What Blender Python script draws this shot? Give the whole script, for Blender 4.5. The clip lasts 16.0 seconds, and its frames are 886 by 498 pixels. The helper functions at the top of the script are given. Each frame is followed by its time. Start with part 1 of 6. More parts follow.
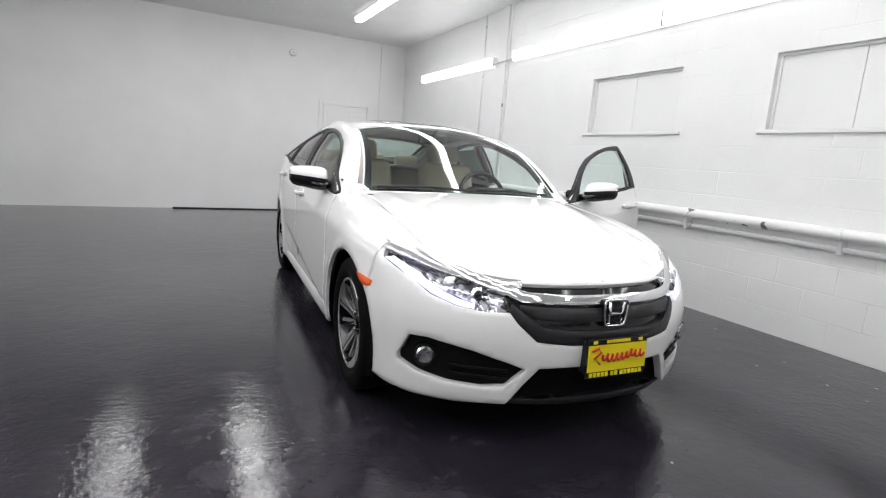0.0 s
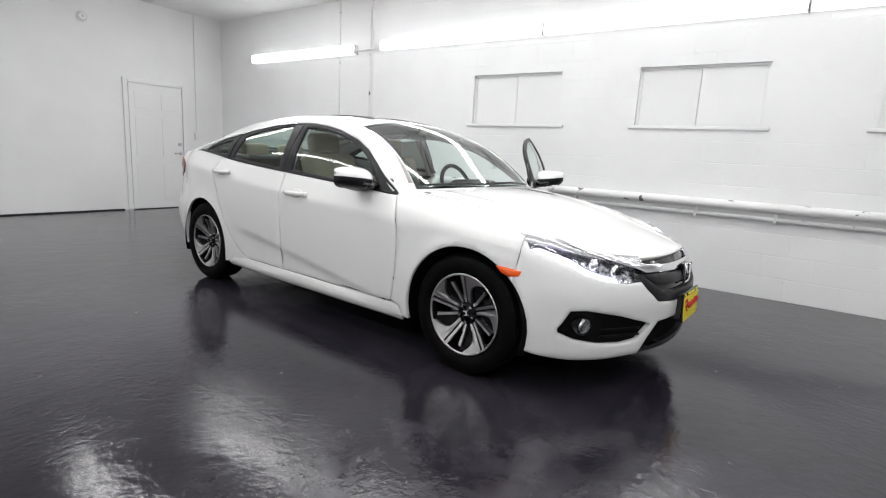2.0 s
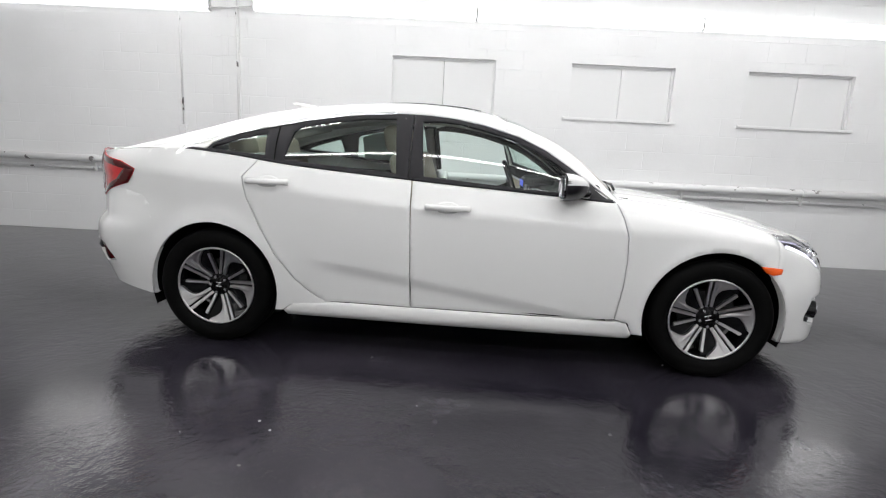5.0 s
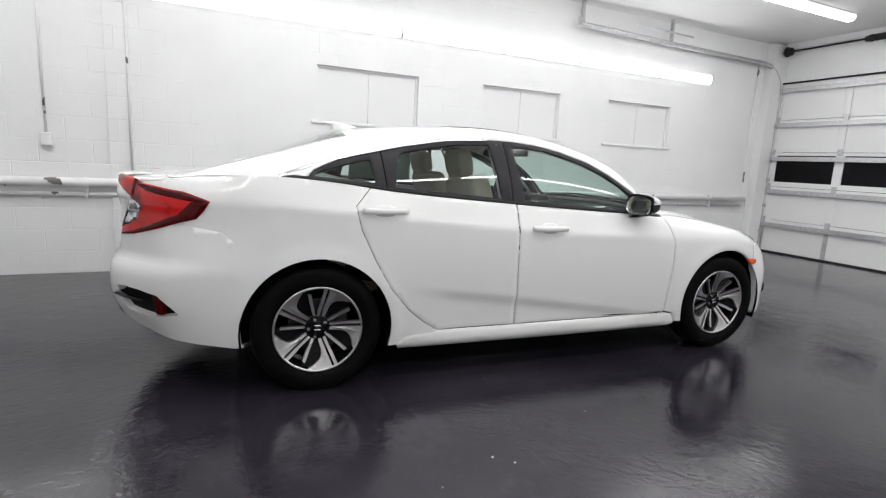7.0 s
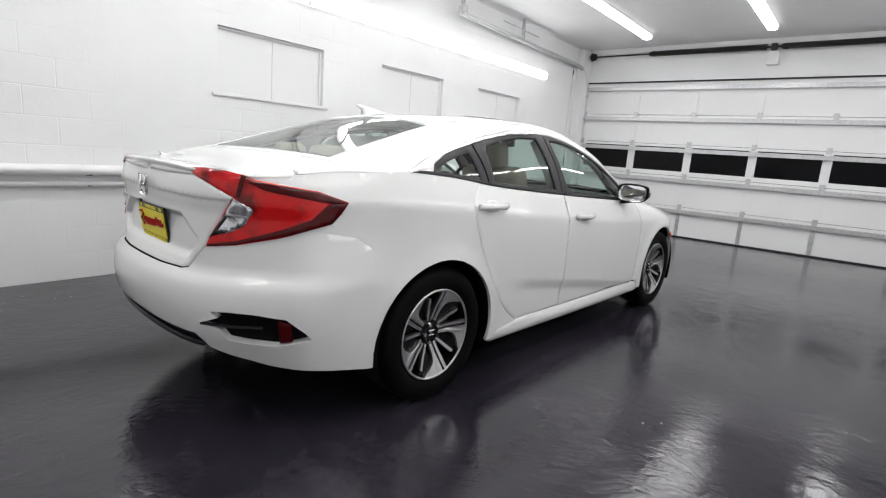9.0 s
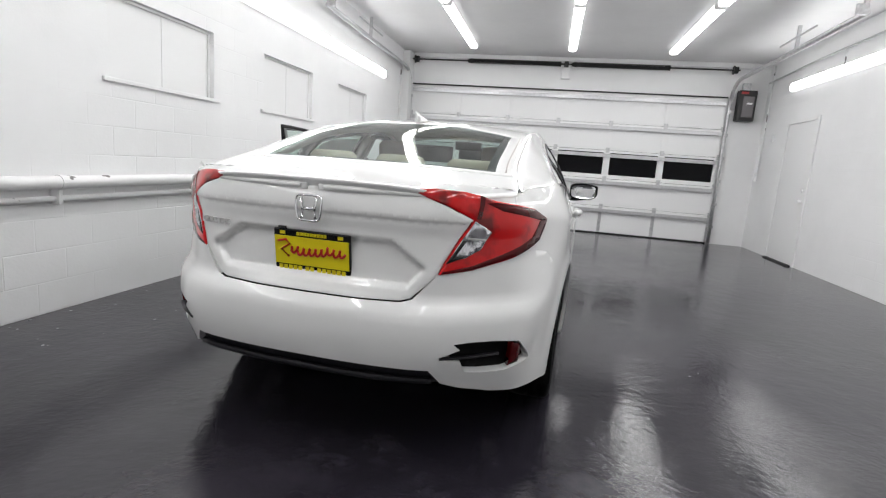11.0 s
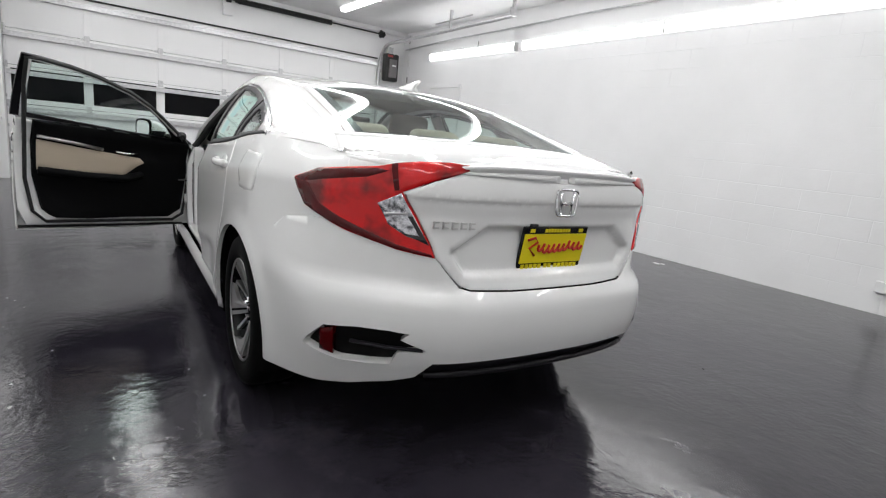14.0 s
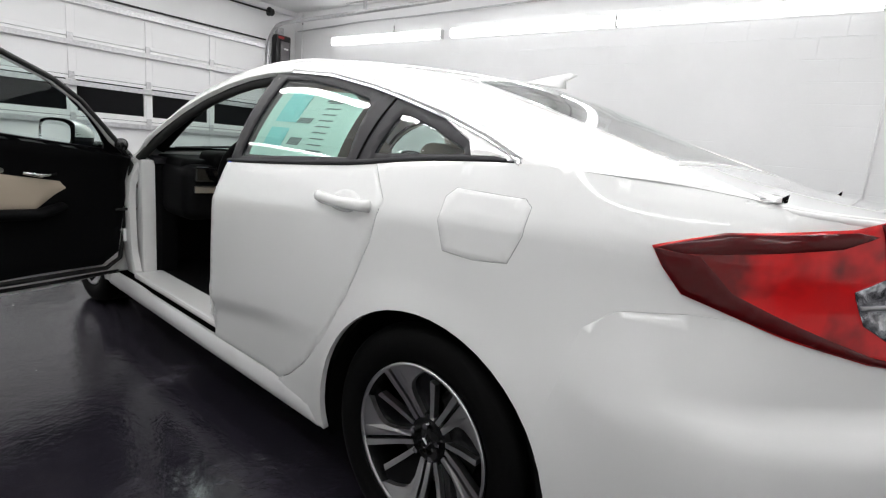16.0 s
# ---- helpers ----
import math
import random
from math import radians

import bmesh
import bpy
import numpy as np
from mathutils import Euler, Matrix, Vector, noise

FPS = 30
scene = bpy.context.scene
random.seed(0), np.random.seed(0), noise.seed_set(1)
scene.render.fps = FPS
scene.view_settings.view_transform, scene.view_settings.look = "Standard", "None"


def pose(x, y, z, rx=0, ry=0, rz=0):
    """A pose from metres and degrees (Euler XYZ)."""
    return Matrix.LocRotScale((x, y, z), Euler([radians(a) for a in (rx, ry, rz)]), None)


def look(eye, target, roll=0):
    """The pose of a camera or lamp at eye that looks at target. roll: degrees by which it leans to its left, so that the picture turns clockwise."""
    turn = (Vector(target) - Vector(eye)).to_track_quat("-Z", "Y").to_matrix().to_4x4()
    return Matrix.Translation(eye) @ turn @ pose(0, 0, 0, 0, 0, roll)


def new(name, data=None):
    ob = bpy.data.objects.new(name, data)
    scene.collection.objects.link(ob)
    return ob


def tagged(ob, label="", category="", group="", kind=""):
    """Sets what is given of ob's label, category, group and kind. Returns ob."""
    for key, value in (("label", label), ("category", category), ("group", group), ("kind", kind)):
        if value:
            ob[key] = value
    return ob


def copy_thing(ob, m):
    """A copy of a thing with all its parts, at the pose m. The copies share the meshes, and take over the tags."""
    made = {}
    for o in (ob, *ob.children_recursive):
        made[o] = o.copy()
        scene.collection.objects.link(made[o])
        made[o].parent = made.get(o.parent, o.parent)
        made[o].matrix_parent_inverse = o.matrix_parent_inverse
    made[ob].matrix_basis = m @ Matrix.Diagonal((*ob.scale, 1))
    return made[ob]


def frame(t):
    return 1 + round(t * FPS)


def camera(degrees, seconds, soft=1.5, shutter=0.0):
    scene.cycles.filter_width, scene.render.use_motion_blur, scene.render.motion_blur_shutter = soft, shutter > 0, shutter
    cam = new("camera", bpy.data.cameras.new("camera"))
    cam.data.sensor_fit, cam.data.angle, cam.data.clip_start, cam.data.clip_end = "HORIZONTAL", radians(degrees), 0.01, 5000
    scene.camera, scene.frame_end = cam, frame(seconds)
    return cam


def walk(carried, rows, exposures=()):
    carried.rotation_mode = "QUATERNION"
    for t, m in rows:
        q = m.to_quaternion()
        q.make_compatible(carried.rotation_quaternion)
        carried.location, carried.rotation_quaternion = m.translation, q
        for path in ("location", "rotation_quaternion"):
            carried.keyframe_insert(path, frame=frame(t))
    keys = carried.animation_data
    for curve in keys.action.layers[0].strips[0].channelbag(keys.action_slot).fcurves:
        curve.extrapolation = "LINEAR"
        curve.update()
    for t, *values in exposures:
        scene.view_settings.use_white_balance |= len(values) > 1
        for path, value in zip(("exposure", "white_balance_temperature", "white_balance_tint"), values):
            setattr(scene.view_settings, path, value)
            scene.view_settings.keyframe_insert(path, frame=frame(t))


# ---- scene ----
from math import cos, sin, pi
from mathutils.geometry import delaunay_2d_cdt

# camera and its walk
cam = camera(81.7, 16.0, soft=1.2)
PATH = [
    (0, (-1.69, -3.645, 1.147), (-0.772, -1.901, 0.804), 4.2),
    (0.5, (-2.135, -3.536, 1.157), (-0.974, -1.945, 0.808), 2.4),
    (1, (-2.525, -3.277, 1.181), (-1.25, -1.771, 0.857), 2.8),
    (1.5, (-2.877, -3.018, 1.141), (-1.454, -1.654, 0.807), 3.1),
    (2, (-3.161, -2.689, 1.149), (-1.546, -1.565, 0.789), 3.2),
    (2.5, (-3.358, -2.256, 1.173), (-1.669, -1.238, 0.844), 3.4),
    (3, (-3.523, -1.794, 1.153), (-1.723, -1.0, 0.795), 2.8),
    (3.5, (-3.593, -1.316, 1.126), (-1.711, -0.752, 0.75), 2.6),
    (4, (-3.624, -0.851, 1.136), (-1.701, -0.45, 0.76), 3.6),
    (4.5, (-3.62, -0.38, 1.151), (-1.665, -0.191, 0.777), 2.5),
    (5, (-3.559, 0.092, 1.143), (-1.596, 0.119, 0.759), 2.8),
    (5.2, (-3.539, 0.257, 1.148), (-1.571, 0.235, 0.792), 3.5),
    (7.3, (-3.171, 2.127, 1.183), (-1.436, 1.194, 0.833), 2.8),
    (7.5, (-3.077, 2.285, 1.156), (-1.379, 1.29, 0.799), 3.0),
    (8, (-2.813, 2.602, 1.168), (-1.225, 1.437, 0.817), 4.2),
    (8.5, (-2.538, 2.934, 1.158), (-1.123, 1.566, 0.805), 3.2),
    (8.7, (-2.43, 3.037, 1.173), (-1.086, 1.601, 0.81), 3.6),
    (10.8, (-0.869, 3.927, 1.164), (-0.383, 2.016, 0.831), 4.4),
    (11, (-0.705, 3.972, 1.142), (-0.322, 2.038, 0.809), 4.3),
    (11.5, (-0.298, 4.077, 1.154), (-0.232, 2.104, 0.833), 3.7),
    (12, (0.114, 4.076, 1.139), (-0.055, 2.113, 0.796), 3.8),
    (12.5, (0.497, 4.052, 1.123), (0.073, 2.123, 0.809), 4.6),
    (13, (0.877, 3.954, 1.139), (0.144, 2.125, 0.795), 5.1),
    (13.5, (1.204, 3.739, 1.138), (0.306, 1.988, 0.779), 5.6),
    (14, (1.484, 3.484, 1.109), (0.322, 1.908, 0.706), 5.8),
    (14.5, (1.681, 3.175, 1.107), (0.346, 1.746, 0.687), 5.7),
    (15, (1.779, 2.809, 1.127), (0.403, 1.402, 0.77), 4.8),
    (15.5, (1.854, 2.427, 1.112), (0.351, 1.153, 0.771), 4.8),
    (16, (1.883, 2.046, 1.097), (0.312, 0.871, 0.709), 5.3),
]
walk(cam, [(t, look(eye, target, roll)) for t, eye, target, roll in PATH])

# world: night outside, the lamps of the workshop are the only light
world = bpy.data.worlds.new("world")
scene.world = world
world.use_nodes = True
world.node_tree.nodes["Background"].inputs["Color"].default_value = (0.004, 0.005, 0.008, 1)
world.node_tree.nodes["Background"].inputs["Strength"].default_value = 0.3
LAMP, LAMP_WALL, LAMP_SIDE = 15.0, 10.5, 1.3
scene.view_settings.exposure = 0.38


# ---- materials ----
def material(name, color, rough=0.5, metal=0.0, emit=0.0, **more):
    m = bpy.data.materials.new(name)
    m.use_nodes = True
    b = m.node_tree.nodes["Principled BSDF"]
    b.inputs["Base Color"].default_value = (*color, 1)
    b.inputs["Roughness"].default_value = rough
    b.inputs["Metallic"].default_value = metal
    if emit:
        b.inputs["Emission Color"].default_value = (*color, 1)
        b.inputs["Emission Strength"].default_value = emit
    for key, value in more.items():
        b.inputs[key.replace("_", " ")].default_value = value
    return m


class Nodes:
    """Short hand for the node tree of a material."""

    def __init__(self, m):
        self.t, self.b = m.node_tree, m.node_tree.nodes["Principled BSDF"]
        self.co = self.t.nodes.new("ShaderNodeTexCoord").outputs["Object"]

    def link(self, a, b):
        self.t.links.new(a, b)

    def add(self, kind, **values):
        n = self.t.nodes.new(kind)
        for key, value in values.items():
            n.inputs[key.replace("_", " ")].default_value = value
        return n

    def noise(self, scale, detail=4.0, rough=0.55, vec=None):
        n = self.add("ShaderNodeTexNoise", Scale=scale, Detail=detail, Roughness=rough)
        self.link(vec or self.co, n.inputs["Vector"])
        return n.outputs["Fac"]

    def ramp(self, fac, a, b, lo=0.3, hi=0.7):
        n = self.t.nodes.new("ShaderNodeValToRGB")
        e = n.color_ramp.elements
        e[0].position, e[1].position = lo, hi
        e[0].color = (*a, 1) if isinstance(a, tuple) else (a, a, a, 1)
        e[1].color = (*b, 1) if isinstance(b, tuple) else (b, b, b, 1)
        self.link(fac, n.inputs["Fac"])
        return n.outputs["Color"]

    def math(self, op, a, b):
        n = self.t.nodes.new("ShaderNodeMath")
        n.operation = op
        for k, v in ((0, a), (1, b)):
            if isinstance(v, (int, float)):
                n.inputs[k].default_value = v
            else:
                self.link(v, n.inputs[k])
        return n.outputs[0]

    def mix(self, fac, a, b):
        n = self.t.nodes.new("ShaderNodeMixRGB")
        for k, v in (("Fac", fac), ("Color1", a), ("Color2", b)):
            if isinstance(v, tuple):
                n.inputs[k].default_value = (*v, 1)
            elif isinstance(v, (int, float)):
                n.inputs[k].default_value = v if k == "Fac" else (v, v, v, 1)
            else:
                self.link(v, n.inputs[k])
        return n.outputs["Color"]

    def bump(self, height, strength, distance=0.01):
        n = self.add("ShaderNodeBump", Strength=strength, Distance=distance)
        self.link(height, n.inputs["Height"])
        old = self.b.inputs["Normal"].links
        if old:
            self.link(old[0].from_socket, n.inputs["Normal"])
        self.link(n.outputs["Normal"], self.b.inputs["Normal"])


def wall_paint(name, turn, block=True, smooth_noise=0.25):
    """White gloss paint over concrete blocks; turn lays the courses along the wall."""
    m = material(name, (0.80, 0.80, 0.80), 0.5)
    n = Nodes(m)
    n.link(n.mix(n.ramp(n.noise(1.3, 5), 0.0, 1.0, 0.35, 0.75), (0.87, 0.87, 0.872), (0.82, 0.82, 0.822)), n.b.inputs["Base Color"])
    n.link(n.ramp(n.noise(6), 0.35, 0.6), n.b.inputs["Roughness"])
    if block:
        mp = n.t.nodes.new("ShaderNodeMapping")
        mp.inputs["Rotation"].default_value = turn
        n.link(n.co, mp.inputs["Vector"])
        br = n.add("ShaderNodeTexBrick", Scale=1.0, Mortar_Size=0.006, Mortar_Smooth=0.9, Brick_Width=0.406, Row_Height=0.203)
        br.inputs["Color1"].default_value = br.inputs["Color2"].default_value = (1, 1, 1, 1)
        br.inputs["Mortar"].default_value = (0, 0, 0, 1)
        n.link(mp.outputs["Vector"], br.inputs["Vector"])
        # paint has filled most joints: they show in patches only
        patch = n.ramp(n.noise(0.9, 3), 0.03, 1.0, 0.42, 0.66)
        joint = n.math("MULTIPLY", n.math("SUBTRACT", 1.0, br.outputs["Color"]), patch)
        n.bump(n.math("SUBTRACT", 1.0, joint), 0.42, 0.008)
    n.bump(n.noise(55, 3), smooth_noise, 0.003)
    n.bump(n.noise(4, 3), 0.25, 0.01)
    return m


WHITE_X = wall_paint("painted_block_x", (radians(90), 0, radians(90)))
WHITE_X.node_tree.nodes["Mapping"].inputs["Rotation"].default_value = (radians(-90), 0, 0)
WHITE_Y = wall_paint("painted_board_y", (0, 0, 0), False, 0.15)


def brick_axes(m, swap):
    """Courses along y (swap) on the long walls: texture x from the wall's y, texture y from z."""
    t = m.node_tree
    mp = t.nodes["Mapping"]
    sep, com = t.nodes.new("ShaderNodeSeparateXYZ"), t.nodes.new("ShaderNodeCombineXYZ")
    t.links.new(t.nodes["Texture Coordinate"].outputs["Object"], sep.inputs[0])
    t.links.new(sep.outputs["Y" if swap else "X"], com.inputs["X"])
    t.links.new(sep.outputs["Z"], com.inputs["Y"])
    mp.inputs["Rotation"].default_value = (0, 0, 0)
    t.links.new(com.outputs[0], mp.inputs["Vector"])


brick_axes(WHITE_X, True)
CEIL = wall_paint("ceiling_paint", (0, 0, 0), False, 0.1)
TRIM = material("trim_white_paint", (0.84, 0.84, 0.84), 0.4)
PIPE = material("pipe_white_paint", (0.80, 0.80, 0.80), 0.3)
n = Nodes(PIPE)
n.link(n.mix(n.ramp(n.noise(5, 3), 0.0, 1.0, 0.63, 0.645), (0.84, 0.84, 0.84), (0.16, 0.15, 0.15)), n.b.inputs["Base Color"])
GALV = material("galvanised_steel", (0.62, 0.62, 0.63), 0.38, 0.75)
n = Nodes(GALV)
n.link(n.ramp(n.noise(30, 3), (0.45, 0.45, 0.46), (0.66, 0.66, 0.67)), n.b.inputs["Base Color"])
DARKMETAL = material("dark_oiled_steel", (0.03, 0.03, 0.03), 0.5, 0.5)
STEEL_WHITE = material("white_steel_panel", (0.84, 0.84, 0.84), 0.42)
n = Nodes(STEEL_WHITE)
n.bump(n.noise(3, 2), 0.12, 0.01)
NIGHT = material("dark_window_pane", (0.003, 0.003, 0.004), 0.12, Specular_IOR_Level=0.16)
PLASTIC_BLACK = material("black_plastic", (0.012, 0.012, 0.013), 0.42)
RUBBER = material("black_rubber", (0.013, 0.013, 0.013), 0.75)
TUBE = material("lamp_diffuser", (1.0, 1.0, 1.0), 0.4, 0.0, LAMP)
TUBE_WALL = material("wall_lamp_diffuser", (1.0, 1.0, 1.0), 0.4, 0.0, LAMP_WALL)
TUBE_SIDE = material("lamp_diffuser_side", (1.0, 1.0, 1.0), 0.4, 0.0, LAMP_SIDE)
LAMP_BODY = material("lamp_white_enamel", (0.82, 0.82, 0.82), 0.35)

FLOOR = material("epoxy_floor", (0.03, 0.028, 0.034), 0.2)
n = Nodes(FLOOR)
big, mid, fine = n.noise(0.55, 6), n.noise(3.2, 6, 0.6), n.noise(70, 3)
worn = n.ramp(big, 0.0, 1.0, 0.45, 0.68)
col = n.mix(worn, (0.018, 0.0162, 0.023), (0.042, 0.038, 0.048))
col = n.mix(n.ramp(mid, 0.0, 0.6, 0.52, 0.72), col, (0.046, 0.042, 0.053))
smear = n.ramp(n.noise(1.7, 7, 0.68), 0.0, 0.55, 0.56, 0.70)
col = n.mix(smear, col, (0.070, 0.066, 0.080))
chips = n.ramp(n.noise(9, 2), 0.0, 1.0, 0.76, 0.775)
n.link(n.mix(chips, col, (0.12, 0.12, 0.12)), n.b.inputs["Base Color"])
rough = n.math("ADD", n.math("MULTIPLY", n.ramp(mid, 0.0, 1.0, 0.38, 0.72), 0.07), n.math("MULTIPLY", smear, 0.14))
n.link(n.math("ADD", rough, 0.035), n.b.inputs["Roughness"])
# rolled-on coating: orange peel that is stronger in patches
patchy = n.ramp(n.noise(1.1, 4), 0.25, 1.0, 0.38, 0.64)
n.bump(n.noise(7, 5, 0.6), 0.22, 0.012)
n.bump(n.math("MULTIPLY", n.noise(30, 4, 0.65), patchy), 0.42, 0.006)
n.bump(n.math("MULTIPLY", fine, patchy), 0.22, 0.0015)


# ---- mesh helpers ----
def finish(name, bm, mat, parent=None, smooth=False, m=None):
    me = bpy.data.meshes.new(name)
    bm.normal_update()
    bm.to_mesh(me)
    bm.free()
    for x in mat if isinstance(mat, (list, tuple)) else [mat]:
        me.materials.append(x)
    if smooth:
        me.polygons.foreach_set("use_smooth", [True] * len(me.polygons))
    ob = new(name, me)
    if m is not None:
        ob.matrix_basis = m
    if parent is not None:
        ob.parent = parent
    return ob


def part(name, bm, mat, parent, label="", smooth=False):
    return tagged(finish(name, bm, mat, parent, smooth), label)


def empty(name, m=None):
    ob = new(name)
    ob.empty_display_size = 0.1
    if m is not None:
        ob.matrix_basis = m
    return ob


def box(bm, lo, hi, bevel=0.0):
    lo, hi = Vector(lo), Vector(hi)
    r = bmesh.ops.create_cube(bm, size=1, matrix=Matrix.Translation((lo + hi) / 2) @ Matrix.Diagonal((*(hi - lo), 1)))
    if bevel:
        edges = list({e for v in r["verts"] for e in v.link_edges})
        bmesh.ops.bevel(bm, geom=edges, offset=bevel, segments=2, affect="EDGES", profile=0.6)
    return bm


def boxed(*args, **kw):
    return box(bmesh.new(), *args, **kw)


def rod(bm, a, b, r, n=12, r2=None):
    a, b = Vector(a), Vector(b)
    d = b - a
    m = Matrix.Translation((a + b) / 2) @ d.to_track_quat("Z", "Y").to_matrix().to_4x4()
    bmesh.ops.create_cone(bm, cap_ends=True, segments=n, radius1=r, radius2=r if r2 is None else r2, depth=d.length, matrix=m)
    return bm


def tube(bm, points, r, n=8, closed=False, flat=1.0):
    """A pipe along a run of points."""
    pts = [Vector(p) for p in points]
    rings, up = [], Vector((0, 0, 1))
    for k, p in enumerate(pts):
        a = pts[k - 1] if k or closed else p
        b = pts[(k + 1) % len(pts)] if k < len(pts) - 1 or closed else p
        d = (b - a).normalized()
        side = d.cross(up)
        side = side.normalized() if side.length > 0.05 else Vector((1, 0, 0))
        top = side.cross(d)
        rings.append([bm.verts.new(p + r * (cos(2 * pi * j / n) * side + flat * sin(2 * pi * j / n) * top)) for j in range(n)])
    for k in range(len(rings) - (0 if closed else 1)):
        q, w = rings[k], rings[(k + 1) % len(rings)]
        for j in range(n):
            bm.faces.new((q[j], q[(j + 1) % n], w[(j + 1) % n], w[j]))
    if not closed:
        bm.faces.new(rings[0][::-1])
        bm.faces.new(rings[-1])
    return bm


# ---- the room: x0..x1 across, y0 the garage door's wall, y1 the rear wall ----
X0, X1, Y0, Y1, ZC = -4.305, 2.367, -6.45, 6.243, 3.26


def structure(name, bm, mat, label, category, smooth=False):
    return tagged(finish(name, bm, mat, None, smooth), label, category, kind="structure")


structure("floor", boxed((X0 - 0.2, Y0 - 0.2, -0.2), (X1 + 0.2, Y1 + 0.2, 0)), FLOOR, "glossy dark grey sealed concrete floor with worn patches", "floor")
structure("ceiling", boxed((X0 - 0.2, Y0 - 0.2, ZC), (X1 + 0.2, Y1 + 0.2, ZC + 0.2)), CEIL, "smooth white painted ceiling", "ceiling")
structure("wall_east", boxed((X0 - 0.2, Y0 - 0.2, 0), (X0, Y1 + 0.2, ZC)), WHITE_X, "white painted concrete block wall", "wall")
structure("wall_south", boxed((X0, Y1, 0), (X1, Y1 + 0.2, ZC)), WHITE_Y, "smooth white painted rear wall", "wall")

# the wall with three boarded windows
WIN = [(-0.31, 0.83), (-2.27, -1.14), (-4.22, -3.07)]
WZ0, WZ1 = 1.555, 2.125
bm = bmesh.new()
box(bm, (X1, Y0 - 0.2, 0), (X1 + 0.2, Y1 + 0.2, WZ0))
box(bm, (X1, Y0 - 0.2, WZ1), (X1 + 0.2, Y1 + 0.2, ZC))
edges = [Y0 - 0.2] + [v for a, b in reversed(WIN) for v in (a, b)] + [Y1 + 0.2]
for a, b in zip(edges[::2], edges[1::2]):
    box(bm, (X1, a, WZ0), (X1 + 0.2, b, WZ1))
structure("wall_west", bm, WHITE_X, "white painted concrete block wall with boarded windows", "wall")
for k, (a, b) in enumerate(WIN, 1):
    w = tagged(empty(f"window_{k}", pose(X1, (a + b) / 2, WZ0)), "painted-over white window boarded with two flat panels", "window", kind="structure")
    h = (b - a) / 2
    for c, d in ((-h, 0), (0, h)):
        part("panel", boxed((0.058, c + 0.002, 0.0), (0.09, d - 0.002, WZ1 - WZ0), bevel=0.002), TRIM, w)
    bm = bmesh.new()
    box(bm, (0.040, -h, WZ1 - WZ0 - 0.022), (0.0575, h, WZ1 - WZ0 - 0.001), bevel=0.003)
    box(bm, (0.040, -h + 0.001, 0), (0.0575, -h + 0.022, WZ1 - WZ0 - 0.023), bevel=0.003)
    box(bm, (0.040, h - 0.022, 0), (0.0575, h - 0.001, WZ1 - WZ0 - 0.023), bevel=0.003)
    part("window_frame", bm, TRIM, w)
    part("window_sill", boxed((-0.025, -h - 0.06, -0.03), (0.0575, h + 0.06, 0.0), bevel=0.006), TRIM, w)

# pilaster, conduits and boxes on that wall
structure("pilaster", boxed((X1 - 0.035, 2.52, 0), (X1 - 0.001, 2.71, ZC), bevel=0.004), WHITE_X, "flat white painted pilaster", "pilaster")


def run_of_pipe(name, points, r, label, mat=None, category="pipe"):
    bm = tube(bmesh.new(), points, r, 12)
    return tagged(finish(name, bm, mat or PIPE, None, True), label, category)


for name, z, r, x in (("wall_pipe", 0.842, 0.042, X1 - 0.075), ("thin_wall_pipe", 0.735, 0.019, X1 - 0.035)):
    pipe = tagged(empty(name, pose(x, 0, z)), "white painted steel pipe along the block wall, paint chipped" if r > 0.03 else "thin white painted steel pipe under the large one", "pipe")
    part("tube", tube(bmesh.new(), [(0, -5.98, 0), (0, -2, 0), (0, 2, 0), (0, Y1 - 0.02, 0)], r, 16), PIPE, pipe, smooth=True)
    if r > 0.03:
        for y in (-5.2, -3.83, -2.49, -1.83, -0.62, 0.01, 1.3, 2.9, 4.2, 5.5):
            bm = boxed((-0.0, y - 0.012, -0.14), (0.073, y + 0.012, -0.04), bevel=0.003)
            part("bracket", tube(bm, [(0, y - 0.016, 0), (0, y + 0.016, 0)], r + 0.005, 16), PIPE, pipe)
run_of_pipe("vertical_conduit", [(X1 - 0.014, 3.18, ZC), (X1 - 0.014, 3.18, 1.24)], 0.010, "thin white conduit running down to an outlet box")
tagged(finish("outlet_box", boxed((X1 - 0.05, 3.14, 1.16), (X1 - 0.001, 3.22, 1.27), bevel=0.006), TRIM), "small white outlet box on the wall", "outlet box")
run_of_pipe("conduit_at_pilaster", [(X1 - 0.047, 2.535, ZC), (X1 - 0.047, 2.535, 0.92)], 0.010, "thin white conduit running down the pilaster")
run_of_pipe("lamp_conduit", [(X1 - 0.06, 2.83, 2.52), (X1 - 0.06, 2.36, 2.55)], 0.009, "short conduit linking two wall lamps")
run_of_pipe("corner_conduit", [(X1 - 0.02, -5.96, 3.0), (X1 - 0.02, -5.96, 1.5), (X1 - 0.02, -5.98, 0.9), (X1 - 0.03, -5.7, 0.86), (X1 - 0.03, -4.9, 0.86)], 0.013, "white conduit bent along the wall by the garage door")
structure("trim_post", boxed((X1 - 0.14, -6.448, 0), (X1 - 0.001, -6.12, ZC - 0.02), bevel=0.006), TRIM, "white boxed post beside the garage door", "post")

